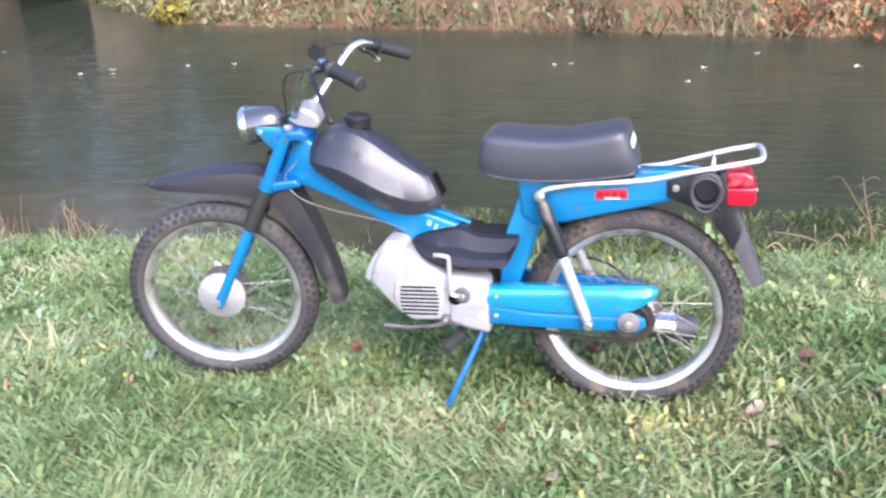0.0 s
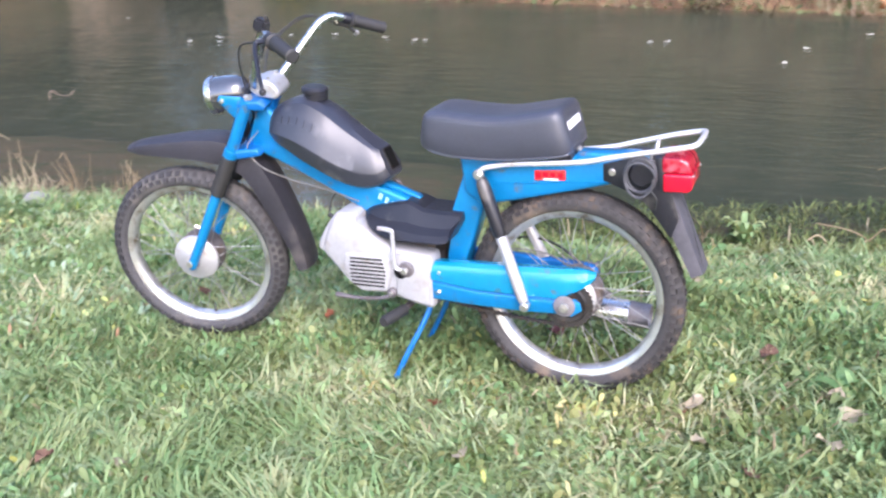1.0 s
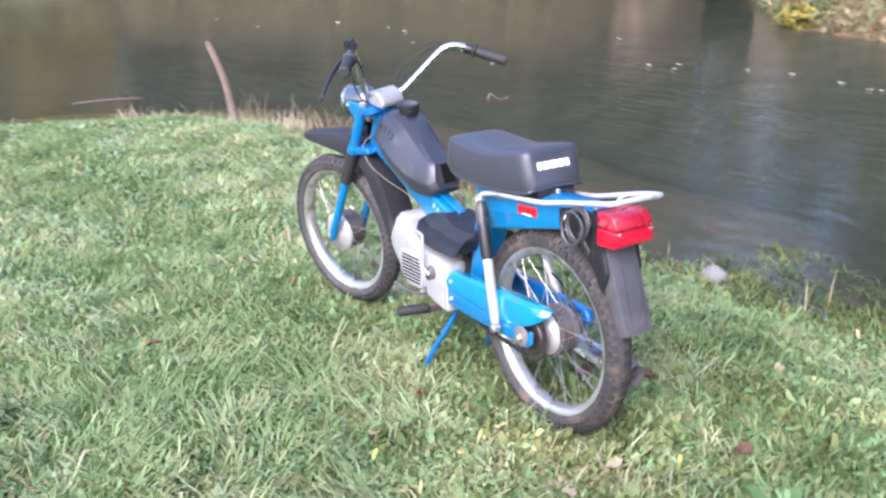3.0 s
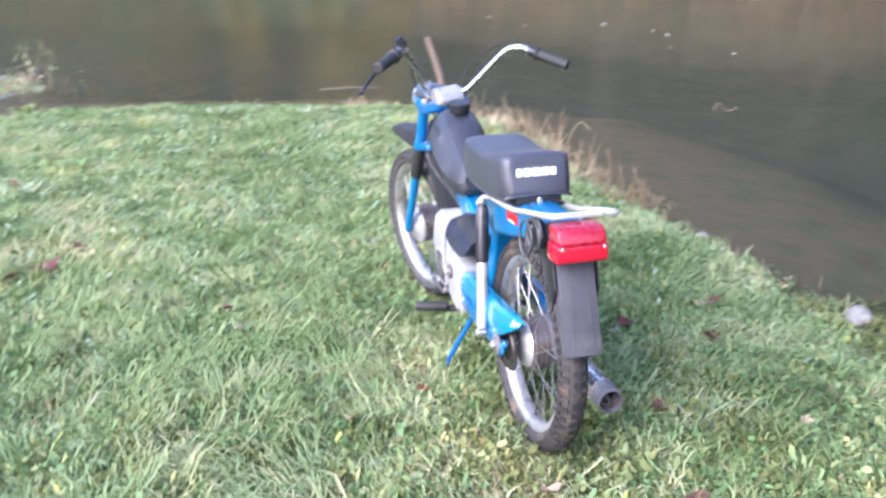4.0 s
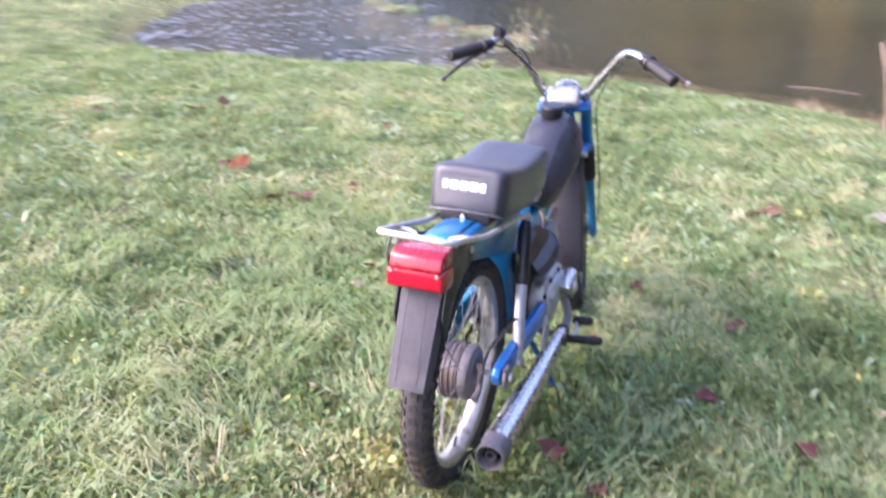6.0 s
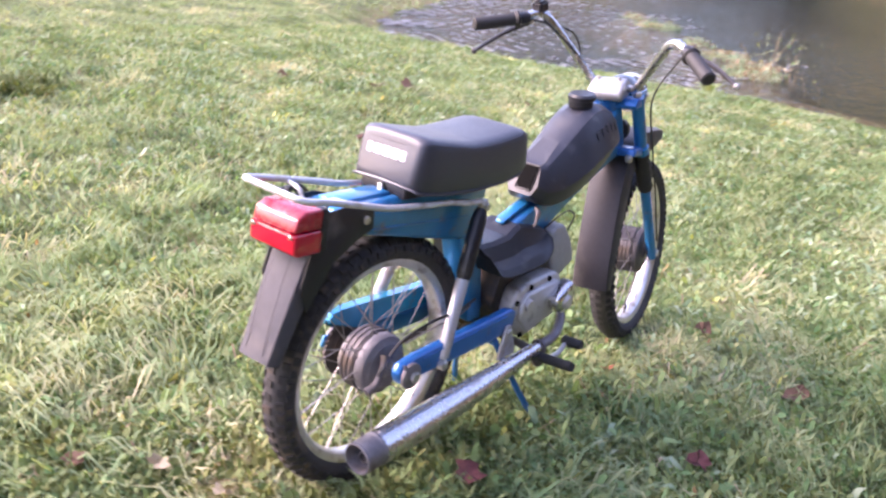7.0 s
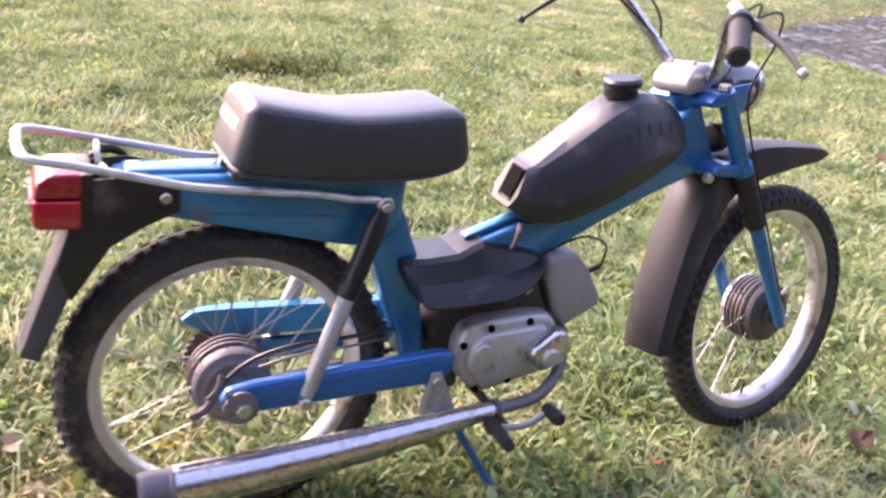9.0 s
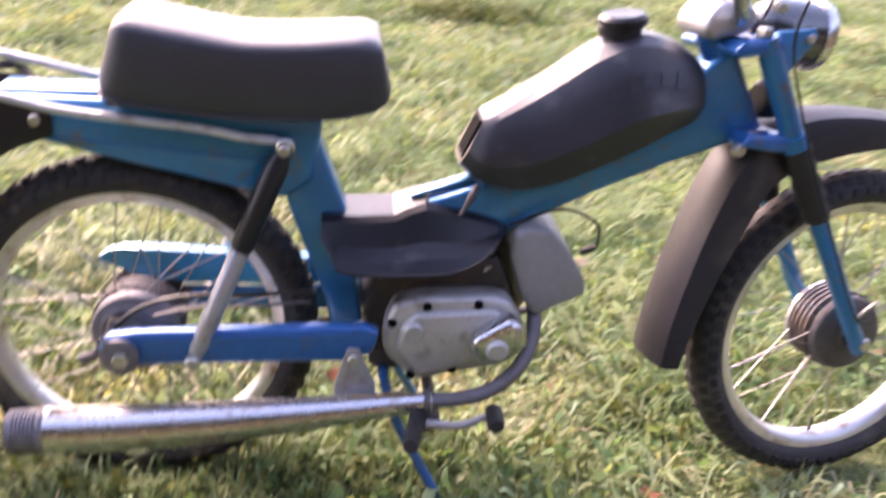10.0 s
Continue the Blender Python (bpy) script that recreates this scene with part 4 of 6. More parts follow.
rows = [(0.203, 0.643, 0.680, 0.060, 0.012), (0.205, 0.632, 0.693, 0.073, 0.012), (0.212, 0.622, 0.700, 0.080, 0.012), (0.232, 0.611, 0.703, 0.085, 0.010), (0.270, 0.604, 0.700, 0.087, 0.006), (0.310, 0.600, 0.696, 0.088, 0.003), (0.370, 0.597, 0.692, 0.088, 0.0), (0.410, 0.598, 0.692, 0.088, 0.0), (0.470, 0.601, 0.699, 0.088, -0.004), (0.522, 0.606, 0.706, 0.088, -0.008), (0.550, 0.610, 0.709, 0.085, -0.014), (0.564, 0.614, 0.707, 0.079, -0.017), (0.572, 0.620, 0.702, 0.071, -0.018), (0.575, 0.628, 0.694, 0.062, -0.018)]
seat = part("seat", loft([seat_ring(*[float(v) for v in r]) for r in spline(rows, 3)]), VINYL, moped, "black vinyl saddle with a pale mark on its back", smooth=50)
part("piping", tube([(0.214, 0, 0.640), (0.222, -0.074, 0.620), (0.29, -0.083, 0.603), (0.42, -0.085, 0.599), (0.545, -0.084, 0.610), (0.570, -0.070, 0.618), (0.575, 0, 0.622), (0.570, 0.070, 0.618), (0.545, 0.084, 0.610), (0.42, 0.085, 0.599), (0.29, 0.083, 0.603), (0.222, 0.074, 0.620), (0.214, 0, 0.640)], 0.0032, 6), VINYL, seat)
edge = [(float(r[0] + r[4] * 0.93), float(r[3]) * 0.968, float(r[1]) + (float(r[2]) - float(r[1])) * 0.93) for r in spline(rows, 2)][3:-3]
part("seam", tube([(a, -b, c) for a, b, c in edge] + [(0.5560, -0.060, 0.694), (0.558, 0, 0.695), (0.5560, 0.060, 0.694)] + [(a, b, c) for a, b, c in edge[::-1]], 0.0008, 5, smooth=False), VINYL, seat)
part("seat_base", prism([(0.29, 0.590), (0.570, 0.594), (0.568, 0.620), (0.28, 0.612)], -0.056, 0.056, 0.004), BLACK_PLASTIC, seat)
part("seat_bolt", disc(0.573, 0.0, 0.608, 0.007, 0.010, 0.002, 10, "X"), STEEL, seat)
for k, (cy, w) in enumerate(((-0.047, 0.014), (-0.0275, 0.019), (-0.005, 0.021), (0.0175, 0.019), (0.037, 0.014))):
    part("emblem_block", box(0.5625, cy, 0.673, 0.0034, w, 0.019, 0.0014, Matrix.Rotation(radians(-15), 4, "Y")), WHITE_PRINT, seat, "white printed emblem block")

# carrier rack
rail = [(0.347, -0.070, 0.558), (0.358, -0.072, 0.571), (0.385, -0.072, 0.579), (0.443, -0.072, 0.587), (0.588, -0.073, 0.596), (0.673, -0.073, 0.611), (0.775, -0.075, 0.629), (0.822, -0.075, 0.637), (0.840, -0.068, 0.640), (0.847, -0.050, 0.642)]
rail_r = [(0.847, 0.048, 0.640), (0.842, 0.066, 0.638), (0.824, 0.075, 0.634), (0.780, 0.075, 0.627), (0.690, 0.074, 0.607), (0.625, 0.073, 0.593), (0.529, 0.073, 0.584), (0.451, 0.072, 0.578), (0.388, 0.072, 0.568), (0.352, 0.072, 0.566), (0.337, 0.070, 0.559)]
rack = part("carrier_rack", tube(rail + [(0.849, 0, 0.642)] + rail_r, 0.0062, 8, steps=5), RAIL, moped, "thin silver luggage rail round the tail")
for s in (-1, 1):
    part("lug", disc(0.349 if s < 0 else 0.338, s * 0.074, 0.558, 0.013, 0.014, 0.003, 16), STEEL, rack)
    part("stay", tube([(0.742, s * 0.073, 0.621), (0.744, s * 0.040, 0.616), (0.742, s * 0.030, 0.598)], 0.0042, 6), RAIL, rack)

# rear dampers
for s in (-1, 1):
    a, b = Vector((0.351 if s < 0 else 0.339, s * 0.072, 0.556)), Vector((0.460, s * 0.109, 0.248))
    d = b - a
    damper = part("shock_absorber", tube([a + d * 0.02, a + d * 0.06, a + d * 0.10, a + d * 0.44, a + d * 0.47], [0.011, 0.015, 0.0165, 0.0165, 0.013], 16, smooth=False), BLACK_PLASTIC, moped, "rear shock absorber with a black sleeve and silver tube")
    part("lower_tube", tube([a + d * 0.45, a + d * 0.47, a + d * 0.93, a + d * 0.97], [0.010, 0.0135, 0.0135, 0.011], 16, smooth=False), SILVER, damper, "silver lower tube")
    part("bolt", disc(*(a + Vector((0, s * 0.004, 0))), 0.008, 0.024, 0.002, 10), STEEL, damper)
    part("bolt", disc(b.x, b.y + s * 0.002, b.z, 0.011, 0.026, 0.003, 14), STEEL, damper)

# swing arm and chain guard
arm = [(0.200, 0.300), (0.222, 0.309), (0.40, 0.297), (0.540, 0.287), (0.578, 0.280), (0.590, 0.262), (0.582, 0.240), (0.555, 0.228), (0.530, 0.237), (0.40, 0.243), (0.252, 0.250), (0.208, 0.264)]
swing = part("swing_arm", prism(arm, 0.086, 0.110, 0.007, 3), BLUE, moped, "blue swing arm")
part("arm_ridge", tube([(0.24, 0.1105, 0.297), (0.40, 0.1105, 0.287), (0.52, 0.1105, 0.278)], 0.0022, 6), BLUE, swing)
arm_l = [(0.212, 0.282), (0.328, 0.267), (0.445, 0.264), (0.545, 0.262), (0.580, 0.268), (0.586, 0.252), (0.575, 0.236), (0.529, 0.226), (0.452, 0.224), (0.300, 0.228), (0.211, 0.234)]
part("arm_plate", prism(arm_l, -0.094, -0.080, 0.006, 3), BLUE_LIGHT, swing, "bright blue lower arm cover")
part("rivet", disc(0.233, -0.096, 0.258, 0.004, 0.006, 0.001, 10), WHITE_PRINT, swing)
guard_rows = []
for gx_, zb, zt, yo, yi in ((0.212, 0.288, 0.326, 0.0, 0.0), (0.220, 0.286, 0.331, 0.0, 0.0), (0.330, 0.271, 0.334, 0.0, 0.0), (0.445, 0.268, 0.336, 0.0, 0.0), (0.535, 0.267, 0.338, 0.0, 0.0), (0.582, 0.288, 0.338, 0.004, 0.0), (0.606, 0.302, 0.335, 0.012, 0.0), (0.622, 0.314, 0.325, 0.026, 0.002)):
    h = zt - zb
    outline = [(-0.0945 + yo, zb), (-0.0960 + yo, zb + h * 0.40), (-0.0880 + yo, zb + h * 0.86), (-0.0790 + yo, zt), (-0.0580 + yi, zt - 0.001), (-0.0550 + yi, zt - h * 0.72), (-0.0570 + yi, zt - h * 0.73), (-0.0600 + yi, zt - 0.004), (-0.0780 + yo, zt - 0.004), (-0.0850 + yo, zb + h * 0.80), (-0.0925 + yo, zb + h * 0.40), (-0.0915 + yo, zb)]
    guard_rows.append([(gx_, a, b) for a, b in outline])
cg = part("chain_guard", loft(guard_rows), TEAL, moped, "shiny bright blue chain guard", smooth=24)
part("groove", tube([(0.216, -0.0945, 0.2845), (0.328, -0.0955, 0.2690), (0.445, -0.0955, 0.2660), (0.545, -0.0945, 0.2640)], 0.0014, 5), BLUE, cg)
part("screw", disc(0.236, -0.0965, 0.308, 0.0045, 0.006, 0.001, 10), STEEL, cg)
part("axle_tab", prism([(0.548, 0.262), (0.590, 0.266), (0.596, 0.244), (0.570, 0.226), (0.548, 0.234)], -0.1005, -0.094, 0.002), BLUE_LIGHT, swing)

# mudguards
def channel(path, skirt, half, crown=0.006, thick=0.003, shoulder=0.90):
    """A mudguard: a crowned strip with turned-down sides, swept along path (x, z); shoulder: how far out the crown stays flat."""
    P = [Vector((p[0], 0, p[1])) for p in path]
    rings = []
    for i, p in enumerate(P):
        t = (P[min(i + 1, len(P) - 1)] - P[max(i - 1, 0)]).normalized()
        nrm = Vector((-t.z, 0, t.x))
        s, h = skirt[i], half[i]
        out = [(-h, -s), (-h * 0.985, -s * 0.22), (-h * shoulder, 0.0), (-h * 0.4, crown), (h * 0.4, crown), (h * shoulder, 0.0), (h * 0.985, -s * 0.22), (h, -s)]
        inn = [(a * (1 - thick / h), b - (thick if abs(b) < s else 0)) for a, b in out[::-1]]
        rings.append([p + nrm * b + Vector((0, a, 0)) for a, b in out + inn])
    return loft(rings)


fpath = spline([(-0.682, 0.598), (-0.645, 0.608), (-0.556, 0.618), (-0.460, 0.623), (-0.385, 0.614), (-0.326, 0.582), (-0.290, 0.537), (-0.258, 0.455), (-0.234, 0.367), (-0.220, 0.300), (-0.213, 0.238)], 4)
n = len(fpath)
fskirt = [0.006 + 0.042 * min(1, i / (n * 0.34)) + 0.014 * math.sin(math.pi * min(1, i / (n * 0.75))) - 0.022 * max(0, (i / n - 0.7) / 0.3) for i in range(n)]
fhalf = [0.026 + 0.024 * min(1, i / (n * 0.25)) for i in range(n)]
ff = part("front_mudguard", channel(fpath, fskirt, fhalf), FENDER, moped, "worn black plastic front mudguard", STEER)
part("bolt", disc(-0.226, 0.0, 0.262, 0.004, 0.098, 0.001, 8), STEEL, ff)
part("seam", tube([(a, -h * 0.97, b - k_ * 0.30) for (a, b), h, k_ in zip(fpath[2:20], fhalf[2:20], fskirt[2:20])], 0.0011, 5, smooth=False), FENDER, ff)
rpath = spline([(0.690, 0.575), (0.740, 0.572), (0.780, 0.540), (0.806, 0.480), (0.832, 0.410), (0.860, 0.334)], 4)
n = len(rpath)
rm = part("rear_mudguard", channel(rpath, [0.050 - 0.024 * i / n for i in range(n)], [0.051 - 0.010 * i / n for i in range(n)], 0.003), FLAP, moped, "black plastic rear mudguard with a dusty flap")
for s in (-1, 1):
    part("side_plate", prism([(0.640, 0.588), (0.640, 0.550), (0.690, 0.528), (0.735, 0.500), (0.790, 0.420), (0.808, 0.470), (0.785, 0.545), (0.765, 0.598), (0.700, 0.604)], s * 0.048, s * 0.0515, 0.001), BLACK_PLASTIC, rm, "black side plate")
    part("bolt", disc(0.660, s * 0.053, 0.570, 0.008, 0.006, 0.002, 14), STEEL, rm)
part("flap_rib", tube([(0.797, -0.020, 0.54), (0.83, -0.021, 0.45), (0.858, -0.022, 0.345)], 0.0006, 5), FENDER, rm)
part("flap_rib", tube([(0.797, 0.020, 0.54), (0.83, 0.021, 0.45), (0.858, 0.022, 0.345)], 0.0006, 5), FENDER, rm)

# tail lamp
tl = part("tail_light", prism([(0.772, 0.530), (0.826, 0.530), (0.835, 0.538), (0.835, 0.571), (0.772, 0.571)], -0.057, 0.057, 0.005, 3), RED_LENS, moped, "large square red tail light")
part("upper_lens", prism([(0.770, 0.5725), (0.834, 0.5725), (0.827, 0.596), (0.810, 0.607), (0.770, 0.608)], -0.054, 0.054, 0.005, 3), RED_TOP, tl, "red upper lens with worn facets")
part("lamp_base", prism([(0.755, 0.530), (0.771, 0.528), (0.771, 0.607), (0.755, 0.607)], -0.052, 0.052, 0.003), BLACK_PLASTIC, tl)
for s in (-1, 1):
    part("screw", disc(0.8365, s * 0.047, 0.566, 0.004, 0.004, 0.001, 10, "X"), STEEL, tl)
part("lens_joint", box(0.8350, 0, 0.5718, 0.0030, 0.100, 0.0026, 0), RED_TOP, tl, "dull pale joint between the lenses")

# coil of cable behind the rear frame
coil = []
for k in range(85):
    a = 2 * math.pi * k / 21
    coil.append((0.727 + (0.033 + 0.003 * math.sin(a * 0.45)) * math.cos(a), -0.062 - 0.0070 * (k / 21) - 0.005 * math.sin(a * 0.37 + 0.6 * math.cos(a)), 0.573 + (0.037 + 0.004 * math.sin(a * 0.6)) * math.sin(a) - 0.0015 * (k / 21)))
cc = part("cable_coil", tube(coil, 0.0029, 6, smooth=False), COIL, moped, "coil of black cable hung on the tail")
part("tail_end", tube([(0.745, -0.07, 0.54), (0.760, -0.066, 0.515), (0.756, -0.064, 0.49)], 0.003, 6), CABLE, cc)
part("coil_core", disc(0.727, -0.056, 0.568, 0.028, 0.010, 0.004, 24), BLACK_PLASTIC, cc)
# engine
cover = [(-0.072, 0.396), (-0.046, 0.440), (0.024, 0.420), (0.062, 0.389), (0.112, 0.362), (0.218, 0.349), (0.215, 0.204), (0.160, 0.216), (0.084, 0.237), (0.018, 0.234), (-0.024, 0.262), (-0.092, 0.342)]
eng = part("engine", prism(cover, -0.098, -0.028, 0.014, 3), COWL, moped, "small engine in pale grey castings")
part("cowl_step", prism([(0.122, 0.352), (0.210, 0.341), (0.207, 0.216), (0.165, 0.224), (0.116, 0.240)], -0.105, -0.09, 0.008, 3), COWL, eng, "raised pale grey cover")
part("fan_cowl", prism([(-0.022, 0.344), (0.090, 0.350), (0.108, 0.330), (0.108, 0.290), (0.092, 0.244), (0.018, 0.242), (-0.016, 0.266), (-0.028, 0.300)], -0.105, -0.09, 0.008, 3), COWL, eng, "pale grey fan cover")
# slots are dark bars on the cover, not cut into it
for k in range(8):
    z = 0.3325 - k * 0.0103
    x0, x1 = -0.004 - 0.004 * math.sin(math.pi * k / 7), 0.086 + 0.006 * math.sin(math.pi * k / 7)
    part("cooling_slot", box((x0 + x1) / 2, -0.1052, z, x1 - x0, 0.003, 0.0042, 0), HOLLOW_SHADE, eng, "dark bar painting the shade in a cooling slot")
part("cylinder_cowl", prism([(0.010, 0.438), (-0.004, 0.447), (-0.042, 0.446), (-0.074, 0.410), (-0.100, 0.368), (-0.107, 0.344), (-0.034, 0.303), (-0.012, 0.330), (0.016, 0.402)], -0.088, 0.056, 0.011, 4), COWL, eng, "rounded pale grey cylinder cowl")
part("plug_stub", tube([(-0.100, 0.010, 0.392), (-0.122, 0.012, 0.402)], 0.006, 8, smooth=False), RUBBER, eng)
# dark metal here also paints the shade of the gap above the engine
part("crankcase", prism([(0.03, 0.40), (0.20, 0.385), (0.225, 0.30), (0.19, 0.225), (0.02, 0.235), (-0.02, 0.29)], -0.04, 0.055, 0.010, 2), GREASE, eng, "dark crankcase, blackened for the shade between engine and foot cover")
rcase = [(0.195, 0.268), (0.191, 0.312), (0.180, 0.337), (0.146, 0.349), (0.039, 0.354), (0.014, 0.347), (-0.013, 0.306), (-0.017, 0.276), (-0.002, 0.249), (0.026, 0.237), (0.085, 0.224), (0.141, 0.210), (0.185, 0.247)]
rc = part("clutch_case", prism(rcase, 0.050, 0.094, 0.010, 3), ALU, eng, "dull grey side case")
ridge = [(0.176, 0.268), (0.170, 0.306), (0.150, 0.329), (0.036, 0.338), (0.008, 0.316), (0.002, 0.288), (0.034, 0.258), (0.136, 0.224)]
part("case_face", prism(ridge, 0.088, 0.106, 0.008, 3), ALU, rc.parent, "raised grey case face")
part("clutch_bulge", prism([(0.073, 0.303), (0.018, 0.342), (-0.004, 0.325), (-0.012, 0.300), (0.008, 0.274), (0.046, 0.260), (0.064, 0.274)], 0.098, 0.136, 0.012, 4), CHROME, eng, "polished clutch bulge")
part("clutch_cap", disc(0.034, 0.137, 0.292, 0.017, 0.012, 0.004, 20), ALU, eng)
part("shaft_cap", disc(0.152, 0.108, 0.301, 0.0145, 0.010, 0.003, 20), ALU, eng)
for hx, hz in ((0.182, 0.308), (0.134, 0.3365), (0.060, 0.3425), (0.150, 0.222), (0.090, 0.233)):
    part("screw_hole", disc(hx, 0.094, hz, 0.0068, 0.006, 0.001, 12), HOLLOW_SHADE, eng)
boss = part("shaft_boss", disc(0.153, -0.107, 0.314, 0.020, 0.012, 0.003, 24), ALU_DARK, eng, "round worn shaft boss")
part("lever", tube([(0.151, -0.110, 0.314), (0.132, -0.116, 0.318), (0.127, -0.117, 0.335), (0.128, -0.116, 0.405), (0.122, -0.116, 0.419), (0.091, -0.118, 0.423)], 0.0055, 8, steps=4), SILVER, eng, "bent silver lever")
part("shaft_bolt", disc(0.153, -0.116, 0.314, 0.009, 0.014, 0.002, 6), STEEL, boss)
part("shift_pedal", tube([(0.106, -0.106, 0.246), (0.084, -0.108, 0.232), (0.010, -0.104, 0.222), (-0.058, -0.104, 0.226)], [0.008, 0.0055, 0.005, 0.007], 8), ALU_DARK, eng, "small steel foot lever")
part("shift_boss", disc(0.106, -0.103, 0.246, 0.013, 0.016, 0.004, 16), ALU_DARK, eng)
part("cover_screw", disc(0.106, -0.112, 0.246, 0.005, 0.006, 0.001, 8), STEEL, eng)
# flat dark disc: shade of the gap by the shaft, put into colour
part("shaft_shade", disc(0.134, -0.1035, 0.303, 0.017, 0.006, 0.002, 18), HOLLOW_SHADE, eng, "dark disc painting the shaded hollow round the shaft")
part("ht_lead", tube([(0.02, 0.035, 0.442), (-0.05, 0.045, 0.475), (-0.11, 0.035, 0.452), (-0.124, 0.014, 0.404)], 0.0022, 6), CABLE, eng, "black ignition lead")
part("carburettor", tube([(0.06, 0.01, 0.40), (0.05, 0.03, 0.385), (0.04, 0.045, 0.372)], [0.018, 0.022, 0.016], 12), ALU, eng)

# foot cover between the knees
rows = []
for cx, zt, wt, zl, wl in ((0.022, 0.442, 0.034, 0.436, 0.042), (0.036, 0.448, 0.036, 0.430, 0.070), (0.062, 0.456, 0.039, 0.410, 0.092), (0.100, 0.464, 0.041, 0.394, 0.100), (0.142, 0.472, 0.042, 0.389, 0.103), (0.160, 0.466, 0.043, 0.387, 0.104), (0.186, 0.454, 0.046, 0.386, 0.104), (0.240, 0.449, 0.047, 0.386, 0.103), (0.266, 0.450, 0.047, 0.390, 0.098), (0.288, 0.448, 0.045, 0.428, 0.080)):
    left = [(cx, -wl + 0.006, zl), (cx, -wl, zl + 0.002), (cx, -(wl * 0.80 + wt * 0.20), zl + (zt - zl) * 0.24), (cx, -(wl * 0.42 + wt * 0.58), zl + (zt - zl) * 0.44), (cx, -(wt + 0.006), zt - 0.006), (cx, -wt + 0.006, zt)]
    rows.append(left + [(a, -b, c) for a, b, c in left[::-1]])
fc = part("leg_shield", loft(rows), BLACK_PLASTIC, moped, "black plastic foot cover over the frame", smooth=16)
for s in (-1, 1):
    part("rim_lip", tube([(0.036, s * 0.069, 0.431), (0.062, s * 0.091, 0.411), (0.100, s * 0.100, 0.395), (0.150, s * 0.103, 0.389), (0.240, s * 0.103, 0.387), (0.266, s * 0.098, 0.391)], 0.0024, 6), BLACK_PLASTIC, fc)

# exhaust
ex = part("exhaust", tube([(0.120, 0.136, 0.204), (0.150, 0.136, 0.200), (0.260, 0.135, 0.183), (0.400, 0.134, 0.164), (0.560, 0.133, 0.147), (0.664, 0.133, 0.140)], [0.0125, 0.0150, 0.0220, 0.0295, 0.0335, 0.0335], 24, steps=4), CHROME, moped, "long chrome exhaust silencer")
part("header_pipe", tube([(-0.036, 0.020, 0.312), (-0.036, 0.050, 0.290), (-0.027, 0.076, 0.264), (-0.006, 0.102, 0.240), (0.028, 0.122, 0.221), (0.065, 0.132, 0.210), (0.125, 0.136, 0.204)], 0.0112, 14), DRUM, ex, "bent heat-stained exhaust pipe")
d = Vector((0.104, 0.0, -0.008)).normalized()
tipm = Matrix.Translation((0.684, 0.133, 0.1385)) @ d.to_track_quat("Y", "Z").to_matrix().to_4x4()
prof = [(0.029, -0.026), (0.0335, -0.026), (0.0340, -0.020)]
for k in range(7):
    prof += [(0.0325, -0.018 + k * 0.0055), (0.0325, -0.0155 + k * 0.0055), (0.0313, -0.0150 + k * 0.0055), (0.0313, -0.0130 + k * 0.0055)]
prof += [(0.0315, 0.026), (0.0290, 0.027), (0.0280, 0.024), (0.0275, -0.020)]
part("tip", lathe(prof, 32), DRUM, ex, "dull grey ribbed exhaust tip", tipm)
part("tip_hollow", lathe([(0.0, -0.021), (0.028, -0.021), (0.028, -0.018), (0.0, -0.018)], 24, closed=False), HOLLOW_SHADE, ex, "dark hollow of the exhaust tip", tipm)
part("inner_pipe", lathe([(0.0085, -0.018), (0.012, -0.018), (0.012, 0.006), (0.0085, 0.006)], 20), ALU_DARK, ex, "", tipm @ Matrix.Translation((0.004, 0, -0.008)))
part("seam", tube([(0.16, 0.136, 0.2180), (0.26, 0.135, 0.2062), (0.40, 0.134, 0.1948), (0.56, 0.133, 0.1818), (0.655, 0.133, 0.1750)], 0.0030, 6), CHROME, ex)
part("bracket", prism([(0.229, 0.277), (0.245, 0.277), (0.260, 0.222), (0.262, 0.198), (0.200, 0.202), (0.203, 0.222)], 0.112, 0.118, 0.002), SILVER, ex, "silver triangular exhaust bracket")
part("bracket_bolt", disc(0.236, 0.120, 0.261, 0.008, 0.008, 0.002, 6), STEEL, ex)
part("clamp", lathe([(0.014, -0.004), (0.0185, -0.004), (0.0185, 0.004), (0.014, 0.004)], 20), ALU_DARK, ex, "", Matrix.Translation((0.128, 0.136, 0.203)) @ Matrix.Rotation(radians(90), 4, "Z"))

# pegs, pedals and stand
pegs = part("footpeg_bar", tube([(0.130, -0.125, 0.196), (0.125, -0.06, 0.192), (0.12, 0.06, 0.188), (0.115, 0.150, 0.178)], 0.009, 10), ALU_DARK, moped, "grimy foot peg bar")
part("peg_rubber", tube([(0.145, -0.112, 0.208), (0.142, -0.118, 0.208), (0.127, -0.196, 0.211), (0.125, -0.204, 0.211)], [0.010, 0.0145, 0.0145, 0.012], 14, smooth=False), RUBBER, pegs, "black rubber foot peg")
part("peg_rubber", tube([(0.140, 0.142, 0.186), (0.141, 0.148, 0.187), (0.156, 0.236, 0.202), (0.158, 0.244, 0.204)], [0.009, 0.0115, 0.0115, 0.010], 14, smooth=False), RUBBER, pegs, "dark grey foot peg")
part("crank_boss", disc(0.128, 0.140, 0.176, 0.020, 0.018, 0.004, 18), ALU_DARK, pegs)
brake = part("brake_pedal", tube([(0.128, 0.152, 0.176), (0.080, 0.158, 0.178), (0.040, 0.154, 0.192)], [0.007, 0.006, 0.006], 8), SILVER, moped, "steel pedal arm")
